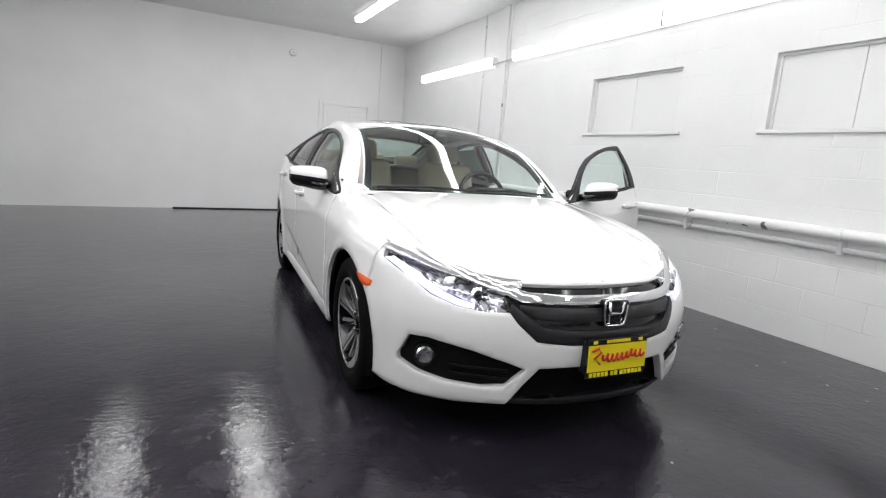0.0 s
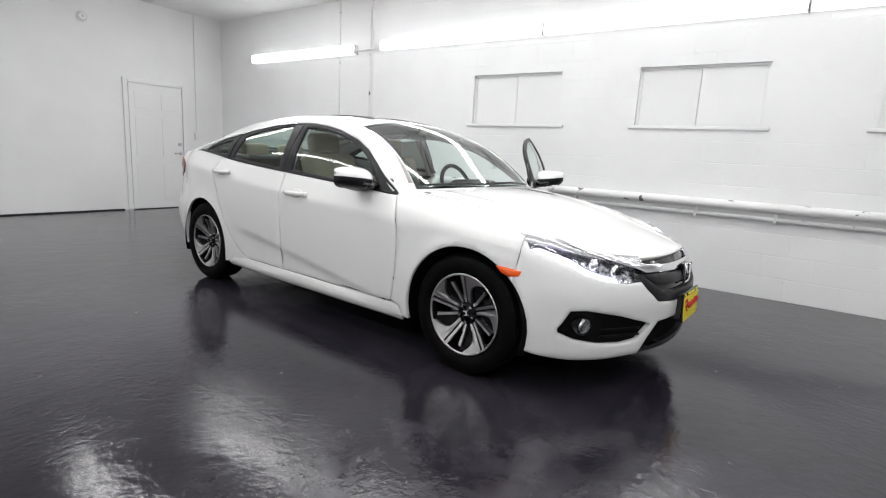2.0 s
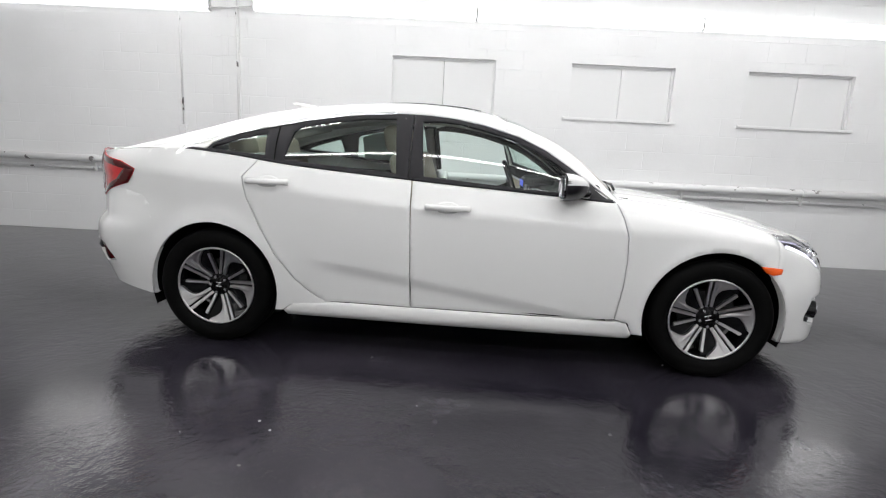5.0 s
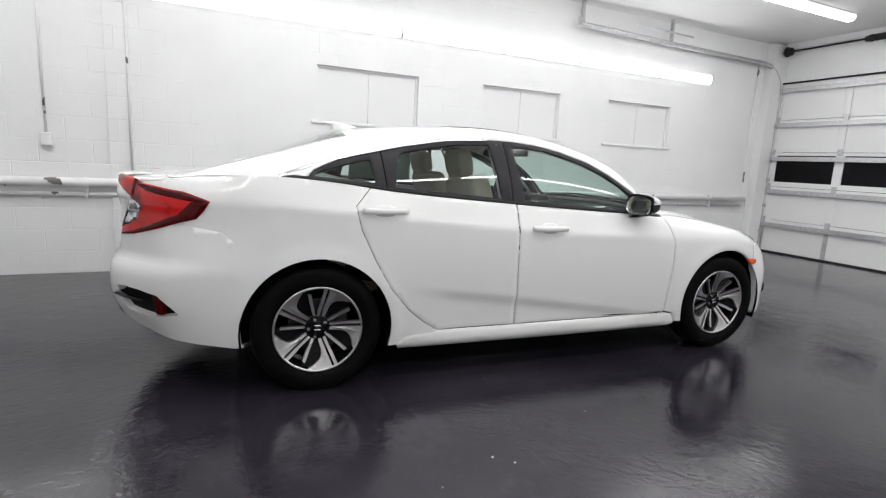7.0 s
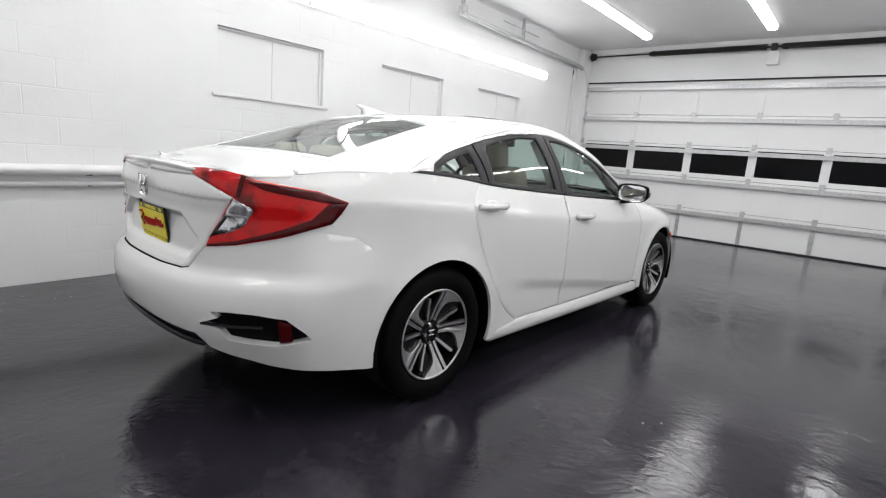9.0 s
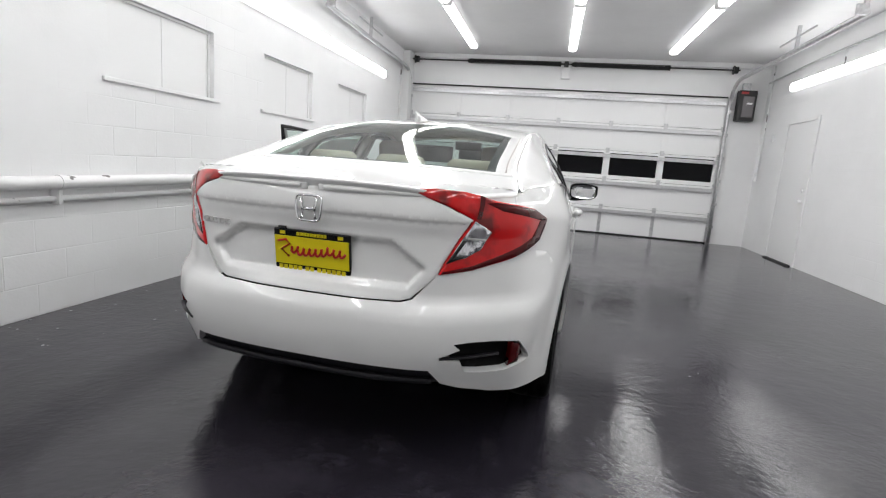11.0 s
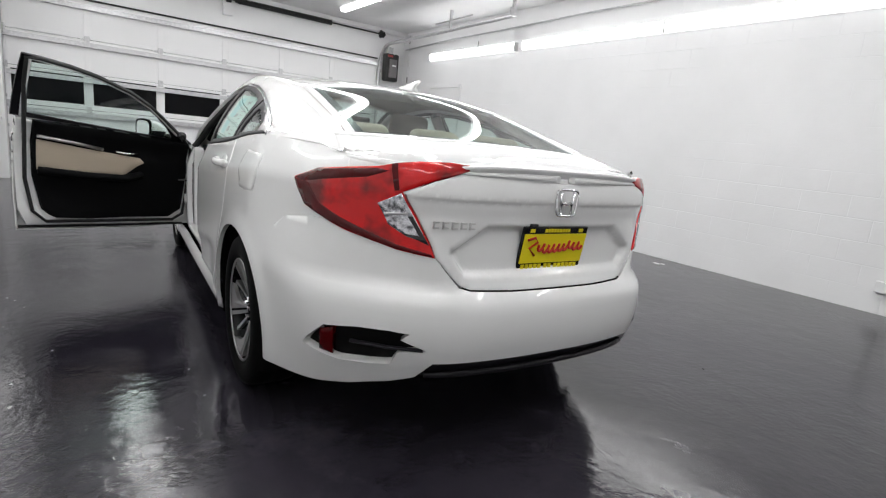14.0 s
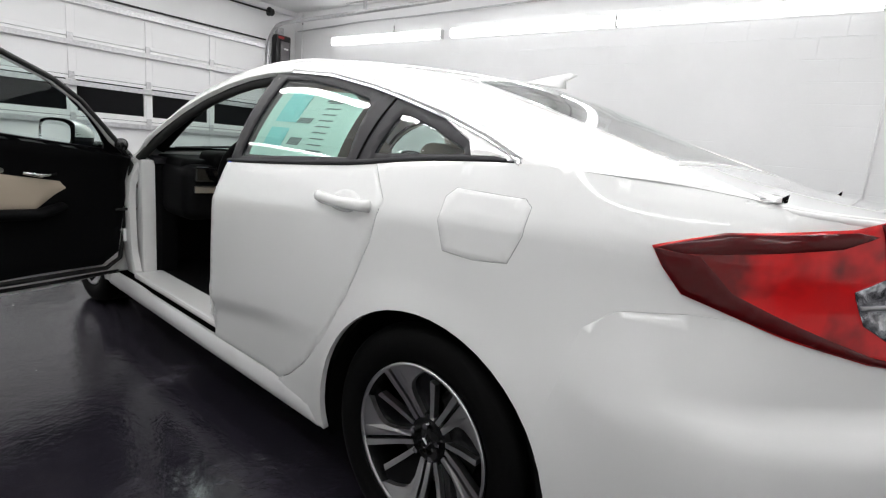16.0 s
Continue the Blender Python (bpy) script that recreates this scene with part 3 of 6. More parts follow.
class Spline(Curve):
    """A natural cubic spline through a few knots, for surfaces that must shine evenly."""

    def __init__(self, *knots):
        x, y = np.array([k[0] for k in knots], float), np.array([k[1] for k in knots], float)
        k, h, d = len(x), np.diff(x), np.diff(y) / np.diff(x)
        a, b = np.zeros((k, k)), np.zeros(k)
        a[0, :2], b[0] = (2, 1), 3 * d[0]
        a[-1, -2:], b[-1] = (1, 2), 3 * d[-1]
        for j in range(1, k - 1):
            a[j, j - 1 : j + 2] = h[j], 2 * (h[j - 1] + h[j]), h[j - 1]
            b[j] = 3 * (h[j] * d[j - 1] + h[j - 1] * d[j])
        self.x, self.y, self.m = x.tolist(), y.tolist(), np.linalg.solve(a, b).tolist()


def smooth(a, b, v):
    t = min(1.0, max(0.0, (v - a) / (b - a)))
    return t * t * (3 - 2 * t)


# outline in plan, from the nose's centre to the tail's centre
PLAN = [(0, -2.235), (0.16, -2.226), (0.30, -2.196), (0.45, -2.128), (0.58, -2.05), (0.72, -1.945), (0.80, -1.845), (0.852, -1.69), (0.88, -1.48), (0.893, -1.2), (0.897, -0.6), (0.899, 0),
        (0.899, 0.6), (0.896, 1.15), (0.880, 1.5), (0.853, 1.75), (0.815, 1.93), (0.775, 2.045), (0.725, 2.112), (0.655, 2.18), (0.57, 2.255), (0.47, 2.312), (0.34, 2.343), (0.18, 2.360), (0, 2.365)]
arc = [0.0]
for (xa, ya), (xb, yb) in zip(PLAN, PLAN[1:]):
    arc.append(arc[-1] + math.hypot(xb - xa, yb - ya))
zero = arc[11]
ARC = [a - zero for a in arc]
PX, PY = Spline(*zip(ARC, [p[0] for p in PLAN])), Spline(*zip(ARC, [p[1] for p in PLAN]))
UF, UR = ARC[0], ARC[-1]


def solve_u(f, lo, hi, rising):
    for _ in range(40):
        mid_ = (lo + hi) / 2
        if (f(mid_) < 0) == rising:
            lo = mid_
        else:
            hi = mid_
    return (lo + hi) / 2


def u_y(y):
    return solve_u(lambda u: PY(u) - y, UF, UR, True)


def u_front(x):
    return solve_u(lambda u: PX(u) - abs(x), UF, 0, True)


def u_rear(x):
    return solve_u(lambda u: PX(u) - abs(x), 0, UR, False)


SHOULDER = Spline((-1.7, 0.73), (-1.3, 0.765), (-0.9, 0.775), (-0.25, 0.80), (0.5, 0.85), (1.1, 0.905), (1.73, 0.952), (2.0, 0.955))
FRONT_IN = Curve((0.15, 0.08), (0.19, 0.025), (0.225, 0.008), (0.3, 0.006), (0.38, 0.002), (0.45, 0.0), (0.52, 0.006), (0.6, 0.03), (0.66, 0.06), (0.72, 0.12), (0.8, 0.22))
REAR_IN = Curve((0.2, 0.12), (0.3, 0.065), (0.37, 0.036), (0.45, 0.008), (0.52, 0.0), (0.60, 0.006), (0.635, 0.022), (0.665, 0.050), (0.75, 0.055), (0.88, 0.060), (0.93, 0.054), (1.0, 0.058), (1.06, 0.08))
ZTOP = Curve((UF, 0.70), (u_front(0.39), 0.70), (u_front(0.58), 0.712), (u_front(0.71), 0.735), (u_front(0.80), 0.762), (u_y(-1.65), 0.788), (-1.5, 0.82), (-1.2, 0.872), (-0.9, 0.906), (-0.8, 0.909), (-0.53, 0.926),
             (0.25, 0.971), (0.96, 1.023), (1.33, 1.065), (u_y(1.55), 1.078), (u_y(1.8), 1.072), (u_y(2.0), 1.055), (u_rear(0.65), 1.042), (u_rear(0.4), 1.037), (UR, 1.037))
UA, UB, UC, UD = u_y(-1.5), u_front(0.62), u_y(1.72), u_rear(0.62)
CREASE = Curve((-0.86, 0.295), (-0.5, 0.345), (0.2, 0.452), (0.8, 0.528), (1.2, 0.56))


def inset(u, z):
    """How far the skin lies inside the outline at that height."""
    wf, wr = 1 - smooth(UB, UA, u), smooth(UC, UD, u)
    y = PY(u)
    zs = SHOULDER(y)
    if z > zs:
        a = z - zs
        d = 0.004 + 0.36 * a + 0.3 * a * a
    else:
        a = zs - z
        d = 0.004 - 0.02 * a + 0.055 * a * a
    if z < 0.215:
        d += (0.215 - z) * 0.9
    if -0.95 < y < 1.0:
        # hollow under the lower crease of the doors
        c = CREASE(y)
        d += 0.019 * smooth(c, c - 0.07, z) * smooth(0.95, 0.55, y) * smooth(-0.95, -0.8, y) * smooth(0.235, 0.30, z)
    for yc in (-1.35, 1.35):
        r = math.hypot(y - yc, z - 0.325)
        d -= 0.013 * math.exp(-(((r - 0.37) / 0.055) ** 2)) * (1 if z > 0.3 else smooth(0.1, 0.3, z))
    d += 0.045 * smooth(0.60, 0.85, z) * smooth(1.5, 1.92, y)
    d = d * (1 - wf) * (1 - wr) + wf * FRONT_IN(z) + wr * REAR_IN(z)
    top = ZTOP(u)
    roll = smooth(-0.7, -1.05, u) * (1 - wf) * 0.05 + smooth(1.65, 1.9, u) * (1 - wr) * 0.03
    if roll and z > top - 0.075:
        t = (z - top + 0.075) / 0.075
        d += roll * t * t
    return d


def skin(u, z, off=0.0):
    """A place on the lower body, left side; off: outwards."""
    e = 1e-3
    tx, ty = PX(u + e) - PX(u - e), PY(u + e) - PY(u - e)
    if u - e < UF or u + e > UR:
        tx, ty = (1.0, 0.0) if u < 0 else (-1.0, 0.0)
    length = math.hypot(tx, ty)
    d = inset(u, z) - off
    return Vector((max(0.0, PX(u) - d * ty / length), PY(u) + d * tx / length, z))


def side(sx):
    return lambda u, z: Vector((sx, 1, 1)) * skin(u, z)


def nose(p, z):
    v = skin(min(UF + abs(p), 0), z)
    return Vector((v.x if p >= 0 else -v.x, v.y, v.z))


RECESS = [(-0.30, 0.868), (-0.435, 0.775), (-0.37, 0.69), (0.37, 0.69), (0.435, 0.775), (0.30, 0.868)]


def inside_by(poly, x, z):
    """Signed distance to a convex outline, positive inside."""
    best = 9.0
    for (xa, za), (xb, zb) in zip(poly, poly[1:] + poly[:1]):
        best = min(best, ((xb - xa) * (z - za) - (zb - za) * (x - xa)) / math.hypot(xb - xa, zb - za))
    return best


def tail(p, z):
    u = max(UR - abs(p), 0)
    v = skin(u, z)
    return Vector((v.x if p >= 0 else -v.x, v.y, v.z))


def lid_skin(p, z):
    v = tail(p, z)
    hollow = smooth(0.0, 0.022, inside_by(RECESS, v.x, z)) * smooth(0.655, 0.73, z)
    v.y -= 0.026 * hollow
    v.y -= 0.016 * max(0.0, 1 - (v.x / 0.48) ** 2) * smooth(0.655, 0.70, z)
    v.y += 0.007 * smooth(0.936, 0.944, z) * smooth(1.03, 0.96, z)
    return v


pf = lambda x: math.copysign(u_front(x) - UF, x)
pr = lambda x: math.copysign(UR - u_rear(x), x)
pr_y = lambda y: UR - u_y(y)
pf_y = lambda y: u_y(y) - UF

# roof edge and centre line
END = skin(u_y(2.03), ZTOP(u_y(2.03)))
RAIL_X = Spline((-0.82, 0.755), (-0.61, 0.685), (-0.325, 0.635), (0, 0.610), (0.42, 0.602), (0.75, 0.604), (1.08, 0.612), (1.4, 0.625), (1.75, 0.645), (END.y, END.x))
RAIL_Z = Spline((-0.82, 0.914), (-0.61, 1.120), (-0.325, 1.265), (0, 1.345), (0.42, 1.376), (0.75, 1.350), (1.08, 1.303), (1.4, 1.222), (1.75, 1.124), (END.y, END.z))
EDGE_Y = Spline((0, -0.82), (0.5, -0.50), (1, -0.20), (1.5, 0.45), (2, 1.13), (2.5, 1.48), (3, 1.80), (3.4, END.y))
MID_Y = Spline((0, -0.95), (0.5, -0.57), (1, -0.17), (1.5, 0.45), (2, 1.10), (2.5, 1.43), (3, 1.76), (3.5, 2.01), (4, 2.268))
MID_Z = Spline((0, 0.940), (0.5, 1.185), (1, 1.372), (1.5, 1.412), (2, 1.352), (2.5, 1.245), (3, 1.122), (3.5, 1.067), (4, 1.037))
U_END = u_y(END.y)


def roof_edge(s):
    if s <= 3.4:
        y = EDGE_Y(s)
        v = Vector((RAIL_X(y), y, RAIL_Z(y)))
        return v
    u = U_END + (UR - U_END) * (s - 3.4) / 0.6
    return skin(u, ZTOP(u))


def roof(s, w):
    e, a = roof_edge(s), abs(w)
    y, z = MID_Y(s), MID_Z(s)
    k = a ** 2.2
    return Vector((e.x * w, y + (e.y - y) * a * a, z + (e.z - z) * k))


def cabin(sx):
    """Side of the cabin, between the belt and the roof's edge, by y and z."""

    def place(y, z):
        u = u_y(y)
        b, top = skin(u, ZTOP(u)), Vector((RAIL_X(y), y, RAIL_Z(y)))
        q = (z - b.z) / max(0.004, top.z - b.z)
        x = b.x + (top.x - b.x) * q + 0.032 * 4 * q * (1 - q) * smooth(0.02, 0.2, top.z - b.z)
        return Vector((sx * x, y, z))

    return place


HOOD_Y = Spline((-2.13, -2.11), (-2.05, -2.0), (-1.9, -1.8), (-1.6, -1.5), (-1.2, -1.2), (-0.8, -0.93))
HOOD_Z = Spline((-2.13, 0.70), (-2.0, 0.742), (-1.8, 0.797), (-1.5, 0.873), (-1.23, 0.922), (-0.93, 0.952))


def hood(a, w):
    """a: along the edge from the nose's centre, signed by side; w: 0 at the edge, 1 at the centre line."""
    u = UF + abs(a)
    e = skin(u, ZTOP(u))
    y = HOOD_Y(e.y)
    z = HOOD_Z(y)
    x = e.x * (1 - w)
    k = 1 - (1 - w) ** 2.0
    zz = e.z + (z - e.z) * k
    # two long creases
    zz += 0.007 * math.exp(-(((x - 0.56 + 0.20 * smooth(-0.9, -2.1, e.y)) / 0.05) ** 2)) * smooth(0, 0.2, w)
    return Vector((math.copysign(x, a), e.y + (y - e.y) * (1 - (1 - w) ** 1.6), zz))


# ---- sheets filled from an outline ----
def resample(poly, step):
    out = []
    for (xa, ya), (xb, yb) in zip(poly, poly[1:] + poly[:1]):
        k = max(1, math.ceil(math.hypot(xb - xa, yb - ya) / step))
        out += [(xa + (xb - xa) * j / k, ya + (yb - ya) * j / k) for j in range(k)]
    return out


def inside(poly, pts):
    hit = np.zeros(len(pts), bool)
    p = np.array(poly)
    for (xa, ya), (xb, yb) in zip(p, np.roll(p, -1, 0)):
        cross = (ya > pts[:, 1]) != (yb > pts[:, 1])
        with np.errstate(divide="ignore", invalid="ignore"):
            at = (xb - xa) * (pts[:, 1] - ya) / (yb - ya) + xa
        hit ^= cross & (pts[:, 0] < at)
    return hit


def border_distance(poly, pts):
    p = np.array(poly)
    best = np.full(len(pts), 9e9)
    for a, b in zip(p, np.roll(p, -1, 0)):
        d = b - a
        t = np.clip(((pts - a) @ d) / max(1e-12, d @ d), 0, 1)
        best = np.minimum(best, np.hypot(*(pts - a - t[:, None] * d).T))
    return best


def sheet(outer, place, step=0.025, holes=(), edge=0.004, depth=0.018, off=0.0, scale=(1, 1), bm=None, lines=(), centre=(0, 0.1, 0.6)):
    """Fills an outline (with holes) with triangles, lays it on place(u, v) and gives it rounded edges turned inwards. scale: metres per unit of u and v."""
    sc = np.array(scale, float)
    loops = [resample([(a * sc[0], b * sc[1]) for a, b in poly], step) for poly in (outer, *holes)]
    pts, edges, ring_of = [], [], []
    for loop in loops:
        base = len(pts)
        pts += loop
        edges += [(base + k, base + (k + 1) % len(loop)) for k in range(len(loop))]
        ring_of.append(range(base, base + len(loop)))
    count = len(pts)
    arr = np.array(pts)
    lo, hi = arr.min(0), arr.max(0)
    gx, gy = np.meshgrid(np.arange(lo[0], hi[0] + step, step), np.arange(lo[1], hi[1] + step, step * 0.87))
    gx[1::2] += step / 2
    grid = np.stack([gx.ravel(), gy.ravel()], 1)
    far = max(step * 0.45, edge * 1.6)

    def within(points, margin):
        keep = inside(loops[0], points)
        for loop in loops[1:]:
            keep &= ~inside(loop, points)
        for loop in loops:
            keep &= border_distance(loop, points) > margin
        return keep

    inner = [grid[within(grid, far)]]
    if edge:
        ring = []
        for loop in loops:
            q = np.array(loop)
            t = np.roll(q, -1, 0) - np.roll(q, 1, 0)
            nrm = np.stack([-t[:, 1], t[:, 0]], 1) / np.maximum(1e-9, np.hypot(*t.T))[:, None]
            ring += [q + nrm * edge, q - nrm * edge]
        ring = np.concatenate(ring)
        inner.append(ring[within(ring, edge * 0.7)])
    for line in lines:
        q = np.array(resample([(a * sc[0], b * sc[1]) for a, b in line] + [(a * sc[0], b * sc[1]) for a, b in line[-2:0:-1]], step * 0.8))
        inner.append(q[within(q, edge * 1.2)])
    allp = np.concatenate([arr, *inner])
    v2, _, faces, *_ = delaunay_2d_cdt([Vector(p) for p in allp.tolist()], edges, [], 0, 1e-7)
    v2 = np.array([tuple(v) for v in v2])
    tri_ = np.array([f for f in faces if len(f) == 3])
    mids = v2[tri_].mean(1)
    ok = inside(loops[0], mids)
    for loop in loops[1:]:
        ok &= ~inside(loop, mids)
    tri_ = tri_[ok]
    onb = np.full(len(v2), False)
    for loop in loops:
        onb |= border_distance(loop, v2) < 1e-5
    bm = bm or bmesh.new()
    e = 0.002
    c = Vector(centre)
    top, norm = [], []
    for k, (a, b) in enumerate(v2.tolist()):
        u, v = a / sc[0], b / sc[1]
        p = place(u, v)
        n_ = (place(u + e / sc[0], v) - place(u - e / sc[0], v)).cross(place(u, v + e / sc[1]) - place(u, v - e / sc[1]))
        n_ = n_.normalized() if n_.length > 1e-12 else Vector((0, 0, 1))
        ref = p - Vector((c.x, p.y * 0.75, c.z))
        if n_.dot(ref) < 0:
            n_ = -n_
        norm.append(n_)
        top.append(bm.verts.new(p + n_ * (off - (edge * 0.8 if onb[k] and edge else 0))))
    for a, b, d in tri_.tolist():
        f = (top[a], top[b], top[d])
        if (f[1].co - f[0].co).cross(f[2].co - f[0].co).dot(norm[a] + norm[b] + norm[d]) < 0:
            f = f[::-1]
        try:
            bm.faces.new(f)
        except ValueError:
            pass
    if depth:
        free = [x for x in {x for k in range(len(v2)) if onb[k] for x in top[k].link_edges} if len(x.link_faces) == 1]
        at = {v: k for k, v in enumerate(top)}
        low = {}
        for x in free:
            f = x.link_faces[0]
            # the turned-in edge has corners of its own, so that it does not bend the sheet's shading
            for v in x.verts:
                if v not in low:
                    low[v] = bm.verts.new(v.co), bm.verts.new(v.co - norm[at[v]] * depth)
            loop = [l for l in f.loops if l.edge == x][0]
            va, vb = loop.vert, loop.link_loop_next.vert
            bm.faces.new((low[vb][0], low[va][0], low[va][1], low[vb][1]))
    return bm


def mirrored(half):
    """A closed outline from its right half, whose ends lie on the centre line."""
    return half + [(-a, b) for a, b in half[::-1] if abs(a) > 1e-9]


def arch(yc, r, a0, a1, k=22):
    return [(yc + r * cos(radians(a0 + (a1 - a0) * j / k)), 0.325 + r * sin(radians(a0 + (a1 - a0) * j / k))) for j in range(k + 1)]


def uv_side(points):
    return [(u_y(y), z) for y, z in points]


def top_run(ya, yb, k=24):
    return [(u_y(ya + (yb - ya) * j / k), ZTOP(u_y(ya + (yb - ya) * j / k))) for j in range(k + 1)]


car = tagged(empty("car", pose(-0.015, 0, 0, 0, 0, -3.2)), "pearl white four-door sedan with the driver's door open", "car")
G = 0.002

# lines that split the side: fender to door, door to door, rear door to quarter
SEAM_LINE = [(1.70, 0.60), (1.738, 0.765), (1.80, 0.812), (1.93, 0.832), (2.03, 0.838), (2.075, 0.842)]
FENDER = [(-0.81, 0.909), (-0.845, 0.83), (-0.872, 0.74), (-0.878, 0.62), (-0.872, 0.48), (-0.855, 0.36), (-0.845, 0.30)]
BPOST = [(0.262, 0.97), (0.258, 0.7), (0.25, 0.45), (0.246, 0.285)]
QUARTER = [(1.10, 1.038), (1.175, 0.95), (1.15, 0.84), (1.08, 0.69), (0.99, 0.53), (0.88, 0.40), (0.79, 0.325), (0.72, 0.285)]
SILL_Z = 0.285

for sx in (-1, 1):
    S, C = side(sx), cabin(sx)
    RF = 0.368
    # front fender
    lo = [(y - G, z) for y, z in FENDER]
    outline = uv_side(lo) + uv_side([(-0.915, 0.285), (-0.94, 0.225)]) + uv_side(arch(-1.35, RF, -16, 141)) + uv_side([(-1.652, 0.70), (-1.655, 0.78)]) + top_run(-1.65, -0.815)[1:-1]
    part("front_fender", sheet(outline, S, 0.026, edge=0.0028), PAINT, car, smooth=True)
    # rear door
    run = [(u, z - 0.001) for u, z in top_run(0.268, 1.098)]
    low = [(0.72 - 0.45 * t / 6, SILL_Z + G) for t in range(1, 6)]
    outline = uv_side([(y - G, z) for y, z in QUARTER[1:]]) + uv_side(low) + uv_side([(y + G, z) for y, z in BPOST[::-1][:-1]]) + run
    rear_door = part("rear_door", sheet(outline, S, 0.024, edge=0.0028, lines=[uv_side([(y, CREASE(y)) for y in np.linspace(0.26, 0.78, 24)])]), PAINT, car, smooth=True)
    # quarter panel
    outline = uv_side([(y + G, z) for y, z in QUARTER]) + uv_side([(0.72, 0.275), (0.90, 0.265), (0.955, 0.225)]) + uv_side(arch(1.35, RF, 196, 32))
    outline += uv_side([(y, z + 0.0003) for y, z in SEAM_LINE] + [(2.10, 0.95), (2.09, 1.035)]) + [(u, z - 0.001) for u, z in top_run(2.06, 1.11)]
    part("quarter_panel", sheet(outline, S, 0.026, edge=0), PAINT, car, smooth=True)
    # sill
    outline = uv_side([(-0.94, 0.222), (-0.91, 0.28)]) + uv_side([(-0.845, 0.29), (-0.83, SILL_Z - G)]) + uv_side([(-0.5, SILL_Z - G), (0, SILL_Z - G), (0.72, SILL_Z - G)]) + uv_side([(0.90, 0.262), (0.95, 0.222), (0.935, 0.19), (0.3, 0.185), (-0.4, 0.185), (-0.93, 0.19)])
    part("sill", sheet(outline, S, 0.03), PAINT, car, smooth=True)
    # roof side and pillars, around the windows
    DLO_TOP = [(1.535, 1.083), (1.40, 1.132), (1.25, 1.178), (1.03, 1.232), (0.896, 1.262), (0.65, 1.305), (0.39, 1.325), (0.2, 1.322), (0.05, 1.308), (-0.10, 1.281), (-0.30, 1.224), (-0.44, 1.160), (-0.56, 1.083), (-0.70, 0.985), (-0.81, 0.912)]
    top = [(y, RAIL_Z(y)) for y in np.linspace(-0.82, END.y - 0.012, 60)]
    belt = [(y, ZTOP(u_y(y)) + 0.0005) for y in np.linspace(2.02, 1.54, 12)]
    part("roof_rail", sheet(top + belt + DLO_TOP, C, 0.024, edge=0.003, centre=(0, 0, 0.9)), PAINT, car, smooth=True)

    def piece(ya, yb):
        """Outline of the window band between two places."""
        up = [(y, z) for y, z in DLO_TOP if ya < y < yb]
        xs, zs = [p[0] for p in DLO_TOP][::-1], [p[1] for p in DLO_TOP][::-1]
        hi_ = [(yb, float(np.interp(yb, xs, zs)))] + up + [(ya, float(np.interp(ya, xs, zs)))]
        return [(y, z - 0.002) for y, z in hi_] + [(y, ZTOP(u_y(y)) + 0.001) for y in np.linspace(ya, yb, 24)]

    fg = [(0.205, 0.995), (0.222, 1.15), (0.235, 1.286), (0.13, 1.290), (0.03, 1.281), (-0.10, 1.255), (-0.25, 1.214), (-0.38, 1.160), (-0.50, 1.090), (-0.60, 1.012), (-0.645, 0.962), (-0.645, 0.939), (-0.3, 0.960)]
    rg = [(0.352, 1.002), (0.366, 1.15), (0.383, 1.294), (0.55, 1.288), (0.75, 1.258), (0.905, 1.225), (0.935, 1.20), (0.962, 1.05), (0.955, 1.045), (0.65, 1.025)]
    qg = [(1.068, 1.066), (1.085, 1.180), (1.12, 1.178), (1.25, 1.142), (1.36, 1.103), (1.375, 1.09), (1.33, 1.085), (1.2, 1.075)]
    rear_trim = part("window_trim", sheet(piece(0.288, 1.53), C, 0.02, [rg, qg], 0.003, 0.012, -0.002, centre=(0, 0, 0.9)), SATINBLACK, rear_door, "dark grey window surround", True)
    part("window_glass", sheet(rg, C, 0.016, edge=0, depth=0, off=-0.007, centre=(0, 0, 0.9)), GLASS, rear_door, "green-tinted window glass", True)
    part("quarter_glass", sheet(qg, C, 0.016, edge=0, depth=0, off=-0.007, centre=(0, 0, 0.9)), GLASS, rear_door, "green-tinted quarter window", True)
    tip = [(1.40, 1.084), (1.535, 1.081), (1.45, 1.112), (1.33, 1.150), (1.22, 1.182), (1.25, 1.170), (1.37, 1.118)]
    part("window_corner_trim", sheet(tip, C, 0.02, edge=0.002, depth=0.006, off=0.004, centre=(0, 0, 0.9)), MACHINED, rear_door, "bright metal window corner", True)
    part("pillar_gap", sheet([(1.008, 1.03), (1.014, 1.03), (1.026, 1.228), (1.020, 1.229)], C, 0.03, edge=0, depth=0.003, off=0.0012, centre=(0, 0, 0.9)), CARCASS, rear_door)

    ys = [p for p in DLO_TOP if 0.25 < p[0]]
    strip = [(y, z + 0.004) for y, z in ys] + [(y, z - 0.009) for y, z in ys[::-1]]
    part("window_bright_strip", sheet(strip, C, 0.02, edge=0.001, depth=0.006, off=0.004, centre=(0, 0, 0.9)), CHROME, rear_door, "bright metal strip over the window", True)
    # front door
    run = [(u, z - 0.001) for u, z in top_run(-0.80, 0.258)]
    outline = uv_side([(y + G, z) for y, z in FENDER]) + uv_side([(-0.84 + 1.08 * t / 8, SILL_Z + G) for t in range(1, 8)]) + uv_side([(y - G, z) for y, z in BPOST[::-1]]) + run[::-1][1:-1]
    door = part("front_door", sheet(outline, S, 0.024, edge=0.0028, depth=0.028, lines=[uv_side([(y, CREASE(y)) for y in np.linspace(-0.8, 0.24, 40)])]), PAINT, car, "white front door, standing wide open" if sx > 0 else "white front door, closed", True)
